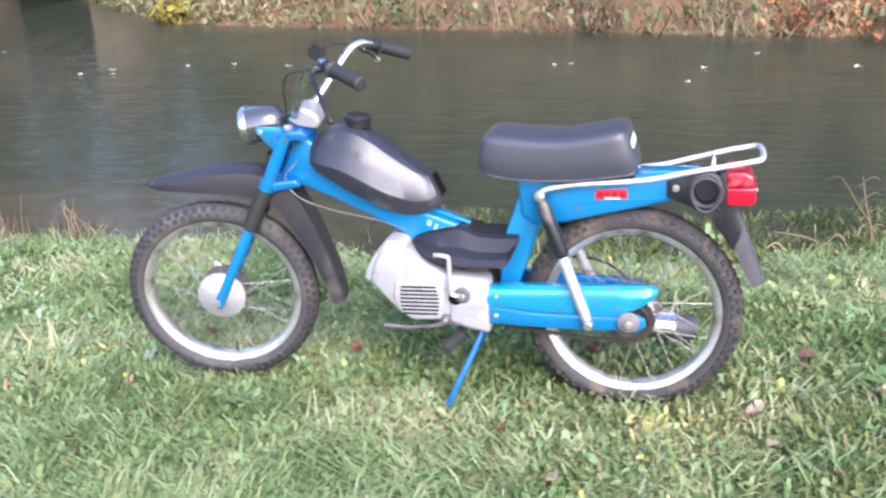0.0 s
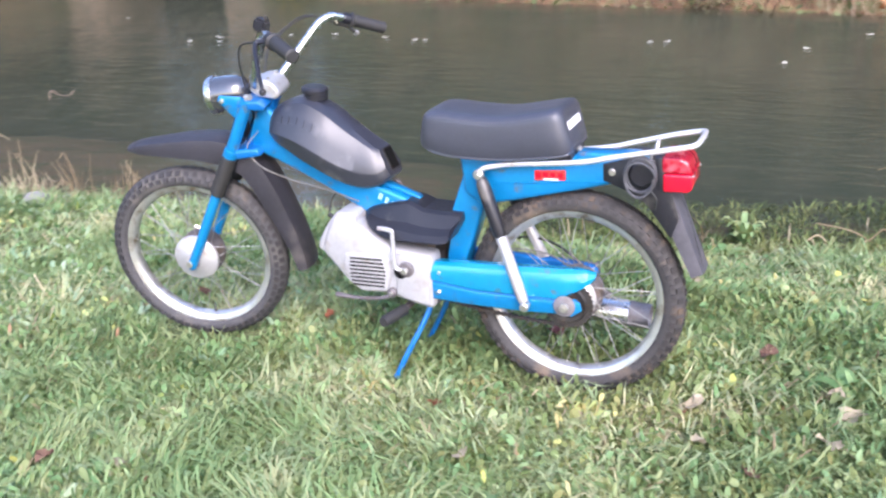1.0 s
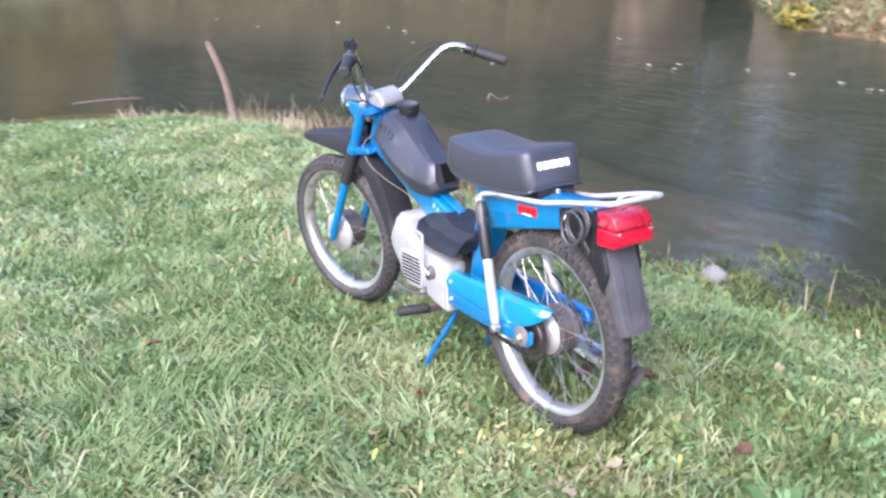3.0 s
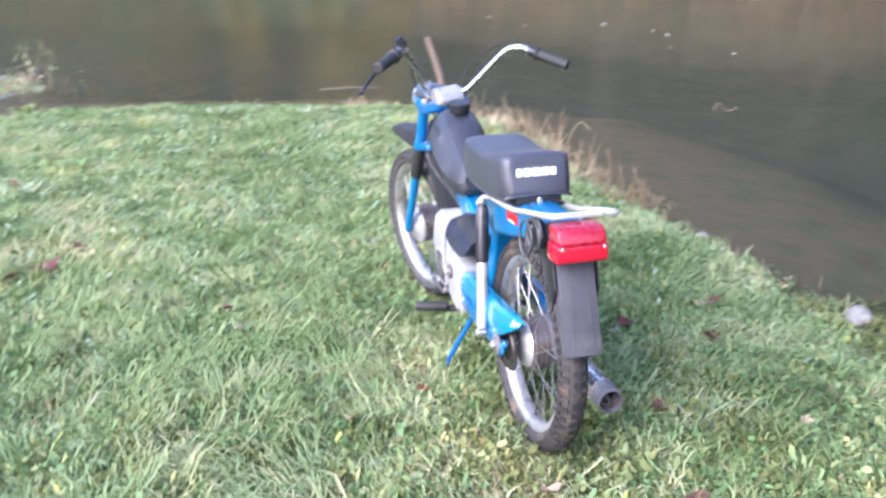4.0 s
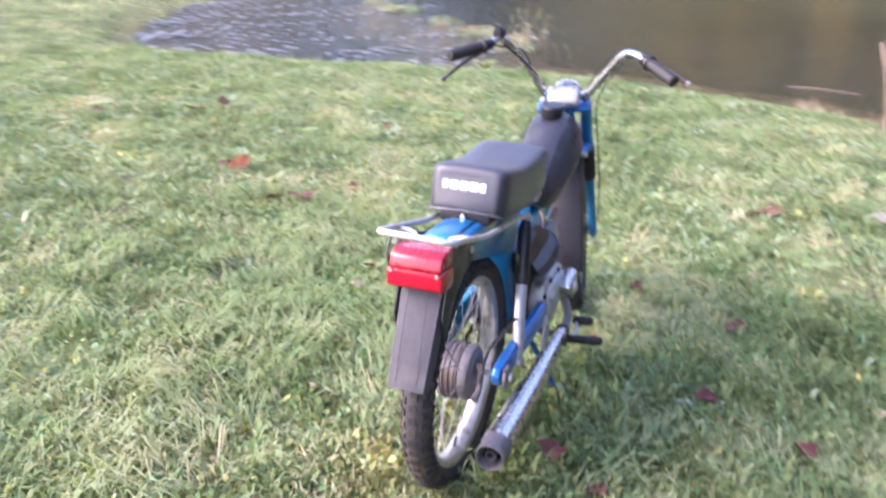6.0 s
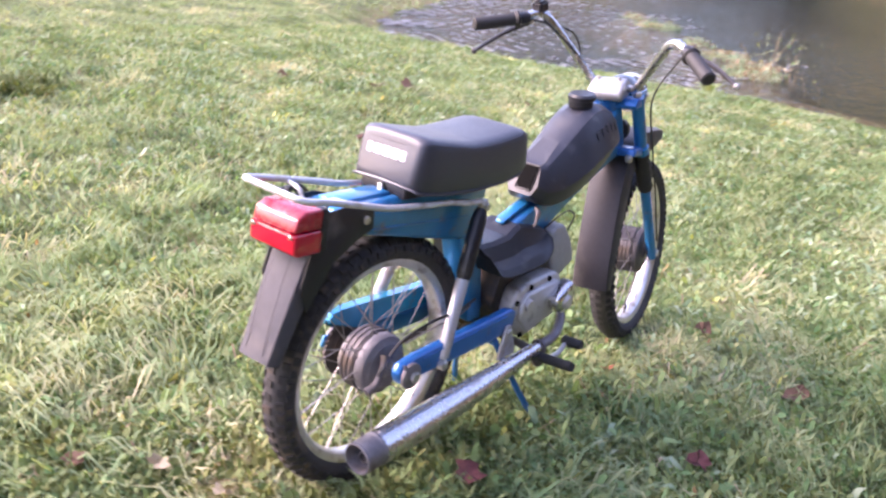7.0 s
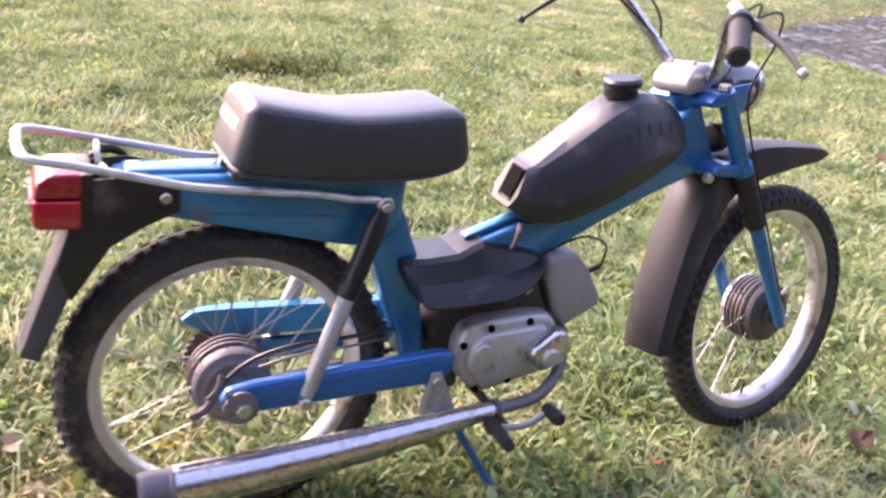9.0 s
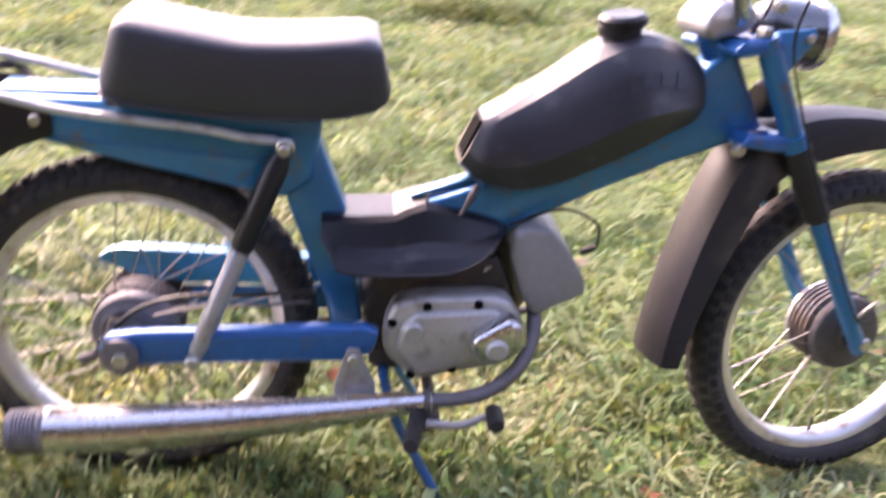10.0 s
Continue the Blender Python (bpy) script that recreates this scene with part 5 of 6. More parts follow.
part("pedal_rubber", tube([(0.030, 0.140, 0.196), (0.030, 0.146, 0.196), (0.033, 0.188, 0.201), (0.033, 0.194, 0.202)], [0.009, 0.0125, 0.0125, 0.010], 12, smooth=False), RUBBER, brake, "black pedal rubber")
stand = part("centre_stand", tube([(0.186, -0.046, 0.200), (0.184, -0.02, 0.197), (0.184, 0.02, 0.197), (0.188, 0.056, 0.200)], 0.009, 10), BLUE, moped, "blue tubular centre stand")
part("stand_leg", tube([(0.187, -0.045, 0.202), (0.166, -0.062, 0.150), (0.126, -0.090, 0.070), (0.094, -0.107, 0.004)], 0.0075, 10), BLUE, stand, "blue stand leg")
part("stand_leg", tube([(0.190, 0.056, 0.204), (0.168, 0.084, 0.140), (0.122, 0.108, 0.060), (0.080, 0.128, -0.006)], 0.0075, 10), BLUE, stand, "blue stand leg")
part("stand_spring", tube([(0.19, -0.03, 0.21), (0.225, -0.03, 0.240)], 0.006, 8, smooth=False), RUST, stand)
part("stand_mount", box(0.185, 0.0, 0.218, 0.05, 0.09, 0.04, 0.006), ALU_DARK, stand)

# fork (steered)
fork = part("front_fork", prism([(-0.300, 0.580), (-0.272, 0.584), (-0.280, 0.604), (-0.372, 0.600), (-0.390, 0.584), (-0.376, 0.572)], -0.070, 0.070, 0.006, 3), BLUE, moped, "blue front fork with black rubber boots", STEER)
for s in (-1, 1):
    top_, mid, bot = Vector((-0.284, s * 0.060, 0.732)), Vector((-0.360, s * 0.060, 0.590)), Vector((-0.547, s * 0.066, 0.263))
    part("upper_leg", tube([top_, mid], 0.0165, 16, smooth=False), BLUE_LIGHT, fork, "bright blue upper fork tube")
    part("collar", tube([mid + Vector((0.006, 0, 0.010)), mid - Vector((0.004, 0, 0.008))], 0.0205, 16, smooth=False), BLUE_LIGHT, fork)
    dd = (bot - mid)
    rr = []
    pp = []
    for k in range(11):
        pp.append(mid + dd * (0.01 + 0.034 * k))
        rr.append(0.0215 if k % 2 else 0.0185)
    part("rubber_boot", tube(pp, rr, 16, smooth=False), RUBBER, fork, "black rubber fork boot")
    part("lower_leg", tube([mid + dd * 0.33, mid + dd * 0.36, mid + dd * 0.95, bot, bot - Vector((0.004, 0, 0.012))], [0.012, 0.0145, 0.0135, 0.014, 0.010], 14, smooth=False), BLUE_LIGHT, fork, "bright blue lower fork leg")
    part("headlight_bracket", prism([(-0.285, 0.728), (-0.300, 0.742), (-0.358, 0.748), (-0.366, 0.736), (-0.356, 0.722), (-0.330, 0.690), (-0.312, 0.672)], s * 0.056, s * 0.062, 0.002), BLUE_LIGHT, fork, "blue headlight bracket")
    part("bolt", disc(-0.352, s * 0.064, 0.734, 0.0065, 0.006, 0.001, 10), STEEL, fork)
    part("fork_nut", disc(-0.280, s * 0.060, 0.740, 0.012, 0.014, 0.003, 6, "Z"), STEEL, fork)
part("top_yoke", prism([(-0.232, 0.716), (-0.250, 0.732), (-0.300, 0.734), (-0.312, 0.722), (-0.300, 0.712), (-0.240, 0.706)], -0.074, 0.074, 0.004, 2), BLUE, fork, "blue top yoke")
part("steering_stem", tube([(-0.300, 0, 0.60), (-0.255, 0, 0.70)], 0.013, 10, smooth=False), RUBBER, fork)
part("horn", disc(-0.345, 0.0, 0.640, 0.028, 0.03, 0.006, 24, "X"), BLACK_PLASTIC, fork, "small black horn")
part("stay_nut", disc(-0.275, 0.055, 0.578, 0.010, 0.016, 0.003, 10), STEEL, fork)

# headlamp
hm = STEER @ Matrix.Translation((-0.364, 0, 0.736)) @ Matrix.Rotation(radians(90), 4, "Z") @ Matrix.Rotation(radians(-6), 4, "X")
hl = part("headlight", lathe([(0.0, -0.068), (0.018, -0.066), (0.034, -0.056), (0.042, -0.038), (0.046, -0.010), (0.0475, 0.030), (0.044, 0.032), (0.0, 0.030)], 40, closed=False), LAMP_SHELL, moped, "round black headlight with a chrome rim", hm)
part("rim_ring", lathe([(0.043, 0.026), (0.0498, 0.026), (0.0512, 0.034), (0.0485, 0.043), (0.043, 0.045)], 40), CHROME, hl, "chrome headlight rim")
part("glass", lathe([(0.0445, 0.034), (0.038, 0.045), (0.021, 0.052), (0.0, 0.054)], 40, closed=False), LAMP_GLASS, hl, "ribbed headlight glass")

# handlebar
clamp = part("handlebar_clamp", prism([(-0.200, 0.738), (-0.206, 0.758), (-0.222, 0.775), (-0.250, 0.782), (-0.276, 0.771), (-0.284, 0.752), (-0.262, 0.734), (-0.214, 0.724)], -0.044, 0.044, 0.014, 4), SILVER, moped, "silver cast handlebar clamp", STEER)
for sx, sy in ((-0.230, -0.03), (-0.230, 0.03), (-0.268, -0.03), (-0.268, 0.03)):
    part("bolt", disc(sx, sy * 0.9, 0.771 if sx < -0.25 else 0.778, 0.0052, 0.010, 0.001, 8, "Z"), STEEL, clamp)
left_bar = [(-0.256, -0.040, 0.760), (-0.248, -0.062, 0.768), (-0.220, -0.088, 0.806), (-0.176, -0.124, 0.864), (-0.146, -0.150, 0.900), (-0.125, -0.166, 0.911), (-0.104, -0.182, 0.902), (-0.084, -0.197, 0.892), (-0.010, -0.251, 0.872)]
right_bar = [(-0.256, 0.040, 0.760), (-0.248, 0.064, 0.766), (-0.226, 0.094, 0.800), (-0.194, 0.136, 0.852), (-0.170, 0.166, 0.886), (-0.150, 0.192, 0.897), (-0.136, 0.216, 0.892), (-0.122, 0.242, 0.880), (-0.070, 0.311, 0.851)]
bar = part("handlebar", tube(left_bar[::-1] + [(-0.257, 0, 0.760)] + right_bar, 0.0105, 12, steps=5), CHROME, moped, "high chrome handlebar turned slightly to one side")
for s, gi, go, lend in ((-1, (-0.086, -0.195, 0.893), (0.003, -0.261, 0.869), (-0.061, -0.300, 0.797)), (1, (-0.123, 0.242, 0.881), (-0.062, 0.321, 0.846), (-0.162, 0.345, 0.830))):
    gi, go, lend = Vector(gi), Vector(go), Vector(lend)
    dd = go - gi
    pp = [gi, gi + dd * 0.04, gi + dd * 0.08, gi + dd * 0.12] + [gi + dd * (0.16 + 0.07 * k) for k in range(11)] + [go, go + dd * 0.03]
    rr = [0.014, 0.021, 0.021, 0.016] + [0.0165 if k % 2 else 0.0155 for k in range(11)] + [0.0165, 0.012]
    part("grip", tube(pp, rr, 16, smooth=False), RUBBER, bar, "black rubber grip")
    perch = gi - dd * 0.14
    part("lever_perch", tube([perch - dd * 0.08, perch, perch + dd * 0.14], [0.013, 0.016, 0.015], 12, smooth=False), BLACK_PLASTIC, bar)
    part("brake_lever", tube([perch + Vector((-0.010, 0, -0.004)), perch + Vector((-0.034, s * 0.012, -0.012)), perch.lerp(lend, 0.5) + Vector((-0.018, s * 0.010, -0.002)), lend], [0.008, 0.007, 0.0055, 0.0042], 8), BLACK_PLASTIC if s < 0 else ALU_DARK, bar, "black brake lever" if s < 0 else "grey metal brake lever")
    part("lever_ball", disc(lend.x, lend.y, lend.z, 0.0075, 0.014, 0.005, 12), BLACK_PLASTIC if s < 0 else ALU, bar)
    part("pivot", disc(perch.x - 0.026, perch.y, perch.z - 0.006, 0.007, 0.016, 0.002, 10, "Z"), STEEL, bar)
part("switch_box", box(-0.128, -0.168, 0.926, 0.034, 0.030, 0.032, 0.006, Matrix.Rotation(radians(20), 4, "Y")), BLACK_PLASTIC, bar, "black handlebar switch box")
part("switch_toggle", box(-0.114, -0.168, 0.941, 0.008, 0.010, 0.010, 0.002), BLACK_PLASTIC, bar)


def cable(pts, r=0.0028, material=CABLE, m=None, label="black control cable"):
    return part("control_cable", tube(pts, r, 6), material, moped, label, m)


cable([(-0.112, -0.180, 0.895), (-0.170, -0.150, 0.884), (-0.222, -0.128, 0.874), (-0.246, -0.112, 0.840), (-0.252, -0.098, 0.790), (-0.272, -0.060, 0.735), (-0.288, -0.025, 0.67)], 0.0024)
cable([(-0.130, -0.155, 0.897), (-0.190, -0.100, 0.838), (-0.250, -0.062, 0.778), (-0.300, -0.030, 0.73)])
cable([(-0.150, 0.214, 0.876), (-0.235, 0.200, 0.895), (-0.305, 0.130, 0.835), (-0.322, 0.078, 0.735), (-0.378, 0.080, 0.600), (-0.440, 0.082, 0.480), (-0.525, 0.074, 0.335), (-0.572, 0.056, 0.310)], 0.0021)
cable([(-0.155, 0.196, 0.884), (-0.225, 0.165, 0.902), (-0.285, 0.085, 0.840), (-0.285, 0.050, 0.765)], 0.0020, CABLE, None, "thin grey control cable")
cable([(-0.270, -0.040, 0.640), (-0.300, -0.058, 0.600), (-0.265, -0.060, 0.550), (-0.18, -0.052, 0.515), (-0.08, -0.040, 0.488), (0.0, -0.034, 0.46)], 0.0016, WIRE, None, "thin grey wire along the frame")
cable([(0.30, 0.060, 0.335), (0.40, 0.094, 0.345), (0.48, 0.085, 0.335), (0.545, 0.066, 0.300), (0.600, 0.066, 0.245)], 0.0034, CABLE, None, "black rear brake cable")
cable([(0.30, 0.050, 0.315), (0.38, 0.074, 0.318), (0.46, 0.074, 0.312), (0.52, 0.060, 0.290)], 0.0022, WIRE, None, "thin grey wire by the hub")


# ---- far bank: brush, leaf litter, woods ----
rs = np.random.RandomState(5)


def on_far(x, y, lo, hi):
    d = depth_inside(x, y, FAR)
    return (d > lo) & (d < hi)


x, y = sow(rs, 60000, -12, 9, 6.5, 18, lambda x, y: on_far(x, y, -0.1, 3.2) & (waves(x, y, 1.3, 41) - np.abs(x + 0.6) / 2.8 > rs.uniform(-2.1, 0.5, len(x))))
v, f = blades(rs, x, y, ground_height(x, y) - 0.03, 0.62, 0.013, 1.0, 0.5)
stuff("brush", v, f, REEDY, "tangled dry brown brush on the far bank", "brush")
x, y = sow(rs, 60000, -62, -12, -16, 26, lambda x, y: on_far(x, y, -0.2, 3.5) & (waves(x, y, 2.5, 42) > rs.uniform(-1.6, 0.8, len(x))))
v, f = blades(rs, x, y, ground_height(x, y) - 0.03, 1.0, 0.035, 0.9, 0.5)
stuff("brush", v, f, REEDY, "tangled dry brown brush across the water", "brush")
x, y = sow(rs, 110000, -12, 9, 6.5, 18, lambda x, y: on_far(x, y, -0.12, 4.0) & (waves(x, y, 0.9, 43) + 0.2 * np.abs(x + 0.6) > rs.uniform(-1.2, 1.6, len(x))))
v, f = leaflets(rs, x, y, ground_height(x, y) + rs.uniform(0.0, 0.45, len(x)) ** 1.5, 0.060, 0.8)
stuff("bank_leaves", v, f, IVY, "green and russet leaves covering the far bank", "leaves")
x, y = sow(rs, 60000, -62, -12, -16, 26, lambda x, y: on_far(x, y, -0.1, 5.0))
v, f = leaflets(rs, x, y, ground_height(x, y) + rs.uniform(0.0, 0.7, len(x)) ** 1.5, 0.16, 0.8)
stuff("bank_leaves", v, f, IVY, "russet leaves covering the bank across the water", "leaves")


RUSSET = leaf_material("russet_leaves", [(0.1, (0.22, 0.08, 0.04)), (0.6, (0.40, 0.17, 0.07)), (1.0, (0.50, 0.36, 0.15))], 1.5, 0.25)
x, y = sow(rs, 9000, 1.4, 4.0, 6.5, 13, lambda x, y: on_far(x, y, -0.1, 2.0) & (waves(x, y, 0.8, 45) > rs.uniform(-1.2, 1.0, len(x))))
v, f = leaflets(rs, x, y, ground_height(x, y) + rs.uniform(0.02, 0.30, len(x)), 0.055, 0.8)
stuff("bank_leaves", v, f, RUSSET, "orange-brown fallen leaves on the far bank", "leaves")
x, y = sow(rs, 26000, 3.2, 10.0, 6.5, 13, lambda x, y: on_far(x, y, -0.1, 2.4) & (waves(x, y, 0.9, 46) > rs.uniform(-1.4, 0.8, len(x))))
v, f = leaflets(rs, x, y, ground_height(x, y) + rs.uniform(0.02, 0.40, len(x)), 0.055, 0.8)
stuff("bank_leaves", v, f, CLOVER, "green bramble leaves on the far bank", "leaves")


def sky_gap(x, y):
    """True where a tree is missing in the thin woods over the side stream."""
    a = np.degrees(np.arctan2(np.asarray(y) + 2.0, 1.0 - np.asarray(x)))
    thin = np.sin(np.asarray(x) * 12.9898 + np.asarray(y) * 78.233) * 43758.5453
    return (a > 42) & (a < 68) & (thin - np.floor(thin) < 0.78)


def open_end(x, y):
    """True beyond the open end of the pond, where only low growth stands."""
    return np.degrees(np.arctan2(np.asarray(y) + 2.0, 1.0 - np.asarray(x))) < -17


def woods(spots, seed, height_range):
    """Leafless trunks with limbs and twigs, and a thin crown of last autumn leaves."""
    rnd = random.Random(seed)
    V, F, LV = [], [], []

    def limb(p, d, length, r0, r1, depth):
        q = p + d * length
        side = d.orthogonal().normalized()
        up = d.cross(side)
        o = len(V)
        for base, r in ((p, r0), (q, r1)):
            for k in range(5):
                a = 2 * math.pi * k / 5
                V.append(base + (side * math.cos(a) + up * math.sin(a)) * r)
        for k in range(5):
            F.append((o + k, o + (k + 1) % 5, o + 5 + (k + 1) % 5, o + 5 + k))
        if depth == 0:
            LV.append(q)
            return
        for _ in range(3 if depth > 1 else 4):
            t = rnd.uniform(0.35, 1.0)
            nd = (d + Vector((rnd.uniform(-1, 1), rnd.uniform(-1, 1), rnd.uniform(-0.2, 0.8))) * 0.75).normalized()
            limb(p + d * length * t, nd, length * rnd.uniform(0.45, 0.65), r1 * 0.8, r1 * 0.35, depth - 1)

    for sx, sy in spots:
        h = rnd.uniform(*height_range)
        lean = Vector((rnd.uniform(-0.12, 0.12), rnd.uniform(-0.12, 0.12), 1)).normalized()
        limb(Vector((sx, sy, height(sx, sy) - 0.2)), lean, h * 0.55, h * 0.018, h * 0.011, 3)
    return np.array([tuple(p) for p in V]), np.array(F), np.array([tuple(p) for p in LV])


x, y = sow(rs, 260, -14, 14, 9, 26, lambda x, y: on_far(x, y, 1.8, 13) & ~sky_gap(x, y))
spots = list(zip(x[:48], y[:48]))
x, y = sow(rs, 900, -75, -16, -30, 34, lambda x, y: on_far(x, y, 1.8, 15) & ~sky_gap(x, y) & ~open_end(x, y))
spots += list(zip(x[:110], y[:110]))
# five unseen trees, added for their brown reflection in the pond
x, y = sow(rs, 5, -62, -30, -60, -16, lambda x, y: x > -70)
spots += list(zip(x, y))
TRUNK = mat("grey_brown_bark", (0.13, 0.10, 0.075), 0.9, 0, 0.35, 1.5, 0.6, 15)
v, f, tips = woods(spots, 9, (7.0, 14.0))
stuff("woods", v, f, TRUNK, "bare grey-brown woodland behind the far bank", "woods")
pick = rs.randint(0, len(tips), 60000)
c = tips[pick] + rs.normal(0, 0.6, (60000, 3))
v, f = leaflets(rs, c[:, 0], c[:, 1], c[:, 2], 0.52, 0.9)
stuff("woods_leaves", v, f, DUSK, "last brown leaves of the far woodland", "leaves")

# undergrowth under the woods, and loose leaves to 11 m added to block sky reflections
x, y = sow(rs, 130000, -75, 16, -34, 34, lambda x, y: on_far(x, y, 2.0, 9.0) & ~open_end(x, y) & (rs.uniform(0, 1, len(x)) < 0.6))
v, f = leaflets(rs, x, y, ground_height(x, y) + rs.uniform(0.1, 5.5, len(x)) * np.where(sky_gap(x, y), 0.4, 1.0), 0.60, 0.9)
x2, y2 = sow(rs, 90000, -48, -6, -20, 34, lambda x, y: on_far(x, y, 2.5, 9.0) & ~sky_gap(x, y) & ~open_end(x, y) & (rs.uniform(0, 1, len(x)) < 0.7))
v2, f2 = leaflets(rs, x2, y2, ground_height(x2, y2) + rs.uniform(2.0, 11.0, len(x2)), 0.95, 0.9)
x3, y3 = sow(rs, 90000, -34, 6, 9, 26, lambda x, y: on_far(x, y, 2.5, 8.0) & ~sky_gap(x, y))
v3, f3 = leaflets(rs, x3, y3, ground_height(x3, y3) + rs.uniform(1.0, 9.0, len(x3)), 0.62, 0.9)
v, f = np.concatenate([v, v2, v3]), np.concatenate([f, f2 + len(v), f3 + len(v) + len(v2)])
stuff("undergrowth", v, f, DUSK, "dark undergrowth and added tall leaf screen in the far woods", "undergrowth")
GOLD = leaf_material("golden_autumn_leaves", [(0.1, (0.16, 0.11, 0.03)), (0.5, (0.34, 0.25, 0.06)), (0.9, (0.46, 0.34, 0.10))], 0.5, 0.3)
x, y = sow(rs, 60000, -44, -30, -12, 7, lambda x, y: on_far(x, y, 1.0, 12) & ~open_end(x, y) & (waves(x, y, 4.0, 45) > -0.25))
v, f = leaflets(rs, x, y, ground_height(x, y) + rs.uniform(0.3, 6.0, len(x)), 0.42, 0.9)
stuff("autumn_thicket", v, f, GOLD, "golden brown autumn thicket on the far bank", "undergrowth")
# unseen thicket, there only to darken what the pond mirrors
x, y = sow(rs, 60000, -62, -24, -62, -13, lambda x, y: waves(x, y, 6.0, 44) > -0.1)
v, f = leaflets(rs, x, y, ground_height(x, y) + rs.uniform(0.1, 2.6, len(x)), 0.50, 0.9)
stuff("undergrowth", v, f, DUSK, "unseen dark thicket added beyond the lawn for its reflection", "undergrowth")

# bright yellow weed at the water's edge
n = 90
c = np.stack([rs.normal(-7.1, 0.20, n), rs.normal(11.15, 0.14, n), rs.uniform(-0.28, 0.02, n)], -1)
v, f = leaflets(rs, c[:, 0], c[:, 1], c[:, 2], 0.10, 0.8)
YELLOW = leaf_material("yellow_leaves", [(0.1, (0.26, 0.21, 0.035)), (0.9, (0.40, 0.34, 0.08))], 2.0, 0.3)
stuff("weed", v, f, YELLOW, "bright yellow weed at the far water's edge", "weed")

# stone culvert across the water
MASONRY = mat("brown_masonry", (0.30, 0.22, 0.15), 0.9, 0, 0.3, 1.5, 0.6, 12, ((0.12, 0.10, 0.07), 0.25, 1.2))
cm = Matrix.Translation((-14.6, 17.2, -0.8)) @ Matrix.Rotation(radians(-10), 4, "Z")
culvert = thing("culvert", "brown stone culvert with a dark opening over water", "culvert", m=cm)
part("abutment", box(2.9, 0.9, 1.2, 1.3, 2.2, 2.6, 0.06), MASONRY, culvert, "brown stone abutment")
part("abutment", box(-2.9, 0.9, 1.2, 1.3, 2.2, 2.6, 0.06), MASONRY, culvert, "brown stone abutment")
part("deck", box(0.0, 1.2, 2.35, 7.4, 3.0, 0.5, 0.06), MASONRY, culvert, "stone deck over the opening")
# tunnel faces are near-black: the shade inside is painted on
part("tunnel_wall", box(0.0, 6.2, 1.2, 7.0, 0.4, 2.8, 0.02), HOLLOW_SHADE, culvert)
part("tunnel_roof", box(0.0, 4.3, 2.5, 7.0, 3.6, 0.3, 0.02), HOLLOW_SHADE, culvert)
part("tunnel_side", box(2.9, 4.1, 1.2, 0.6, 4.2, 2.8, 0.02), HOLLOW_SHADE, culvert)
part("tunnel_side", box(-2.9, 4.1, 1.2, 0.6, 4.2, 2.8, 0.02), HOLLOW_SHADE, culvert)

# ---- near shore ----
# leaning stake in the corner of the bank
zb = height(-4.97, 1.26)
stake = thing("stake", "weathered leaning wooden stake driven into the bank", "stake", bm=tube([(-4.955, 1.30, zb - 0.25), (-4.97, 1.255, zb), (-4.99, 1.20, 0.12), (-5.03, 1.115, 0.40), (-5.035, 1.105, 0.425)], [0.040, 0.036, 0.029, 0.026, 0.018], 9, steps=3), material=BARK)


def pebble(name, px, py, size, seed, label, group=""):
    """A rough rounded stone bedded in the turf."""
    bm = bmesh.new()
    bmesh.ops.create_icosphere(bm, subdivisions=3, radius=1)
    for vtx in bm.verts:
        nz = noise.noise(vtx.co * 1.3 + Vector((seed * 3.7, 0, 0))) * 0.35 + noise.noise(vtx.co * 4 + Vector((0, seed, 0))) * 0.10
        vtx.co *= 1 + nz
        vtx.co = Vector((vtx.co.x * size, vtx.co.y * size * 0.75, vtx.co.z * size * 0.55))
    m = Matrix.Translation((px, py, height(px, py) + size * 0.22)) @ Matrix.Rotation(seed * 1.3, 4, "Z")
    return thing(name, label, "stone", group, m, bm, STONE)


pebble("stone", -2.37, 1.07, 0.075, 1, "pale rounded stone in the turf near the shore", "shore stones")
pebble("stone", -0.44, 1.77, 0.075, 2, "pale rough stone at the water's edge", "shore stones")
for k, (sx, sy, r) in enumerate(((-1.60, 1.52, 0.042), (-1.43, 1.45, 0.048), (-1.62, 1.73, 0.036), (-2.66, 1.54, 0.045), (-1.86, 1.40, 0.030), (-1.30, 1.66, 0.030))):
    pebble("stone", sx, sy, r, 3 + k, "small pale stone in the turf", "shore stones")

# dry stalks standing along the edge
def stalks(spots, seed, lo, hi, width):
    rnd = random.Random(seed)
    bm = bmesh.new()
    for sx, sy in spots:
        h = rnd.uniform(lo, hi)
        a, b = rnd.uniform(0, 6.28), rnd.uniform(0.15, 0.6)
        z = height(sx, sy) - 0.02
        p = [(sx, sy, z), (sx + math.cos(a) * b * h * 0.25, sy + math.sin(a) * b * h * 0.25, z + h * 0.5), (sx + math.cos(a) * b * h * 0.8, sy + math.sin(a) * b * h * 0.8, z + h * rnd.uniform(0.8, 0.98))]
        tube(p, [width, width * 0.8, width * 0.45], 4, steps=3, bm=bm)
    return bm


rnd = random.Random(3)
spots = [(xx + rnd.gauss(0, 0.10), yy + rnd.gauss(0, 0.07)) for xx, yy in ((-5.2, 1.45), (-5.3, 1.62), (-5.1, 1.75), (-4.6, 1.72), (-4.3, 1.75), (-3.9, 1.70), (-3.5, 1.66), (-3.1, 1.70), (-2.7, 1.66), (-2.3, 1.68), (-4.0, 1.60), (-3.4, 1.60)) for _ in range(9)]
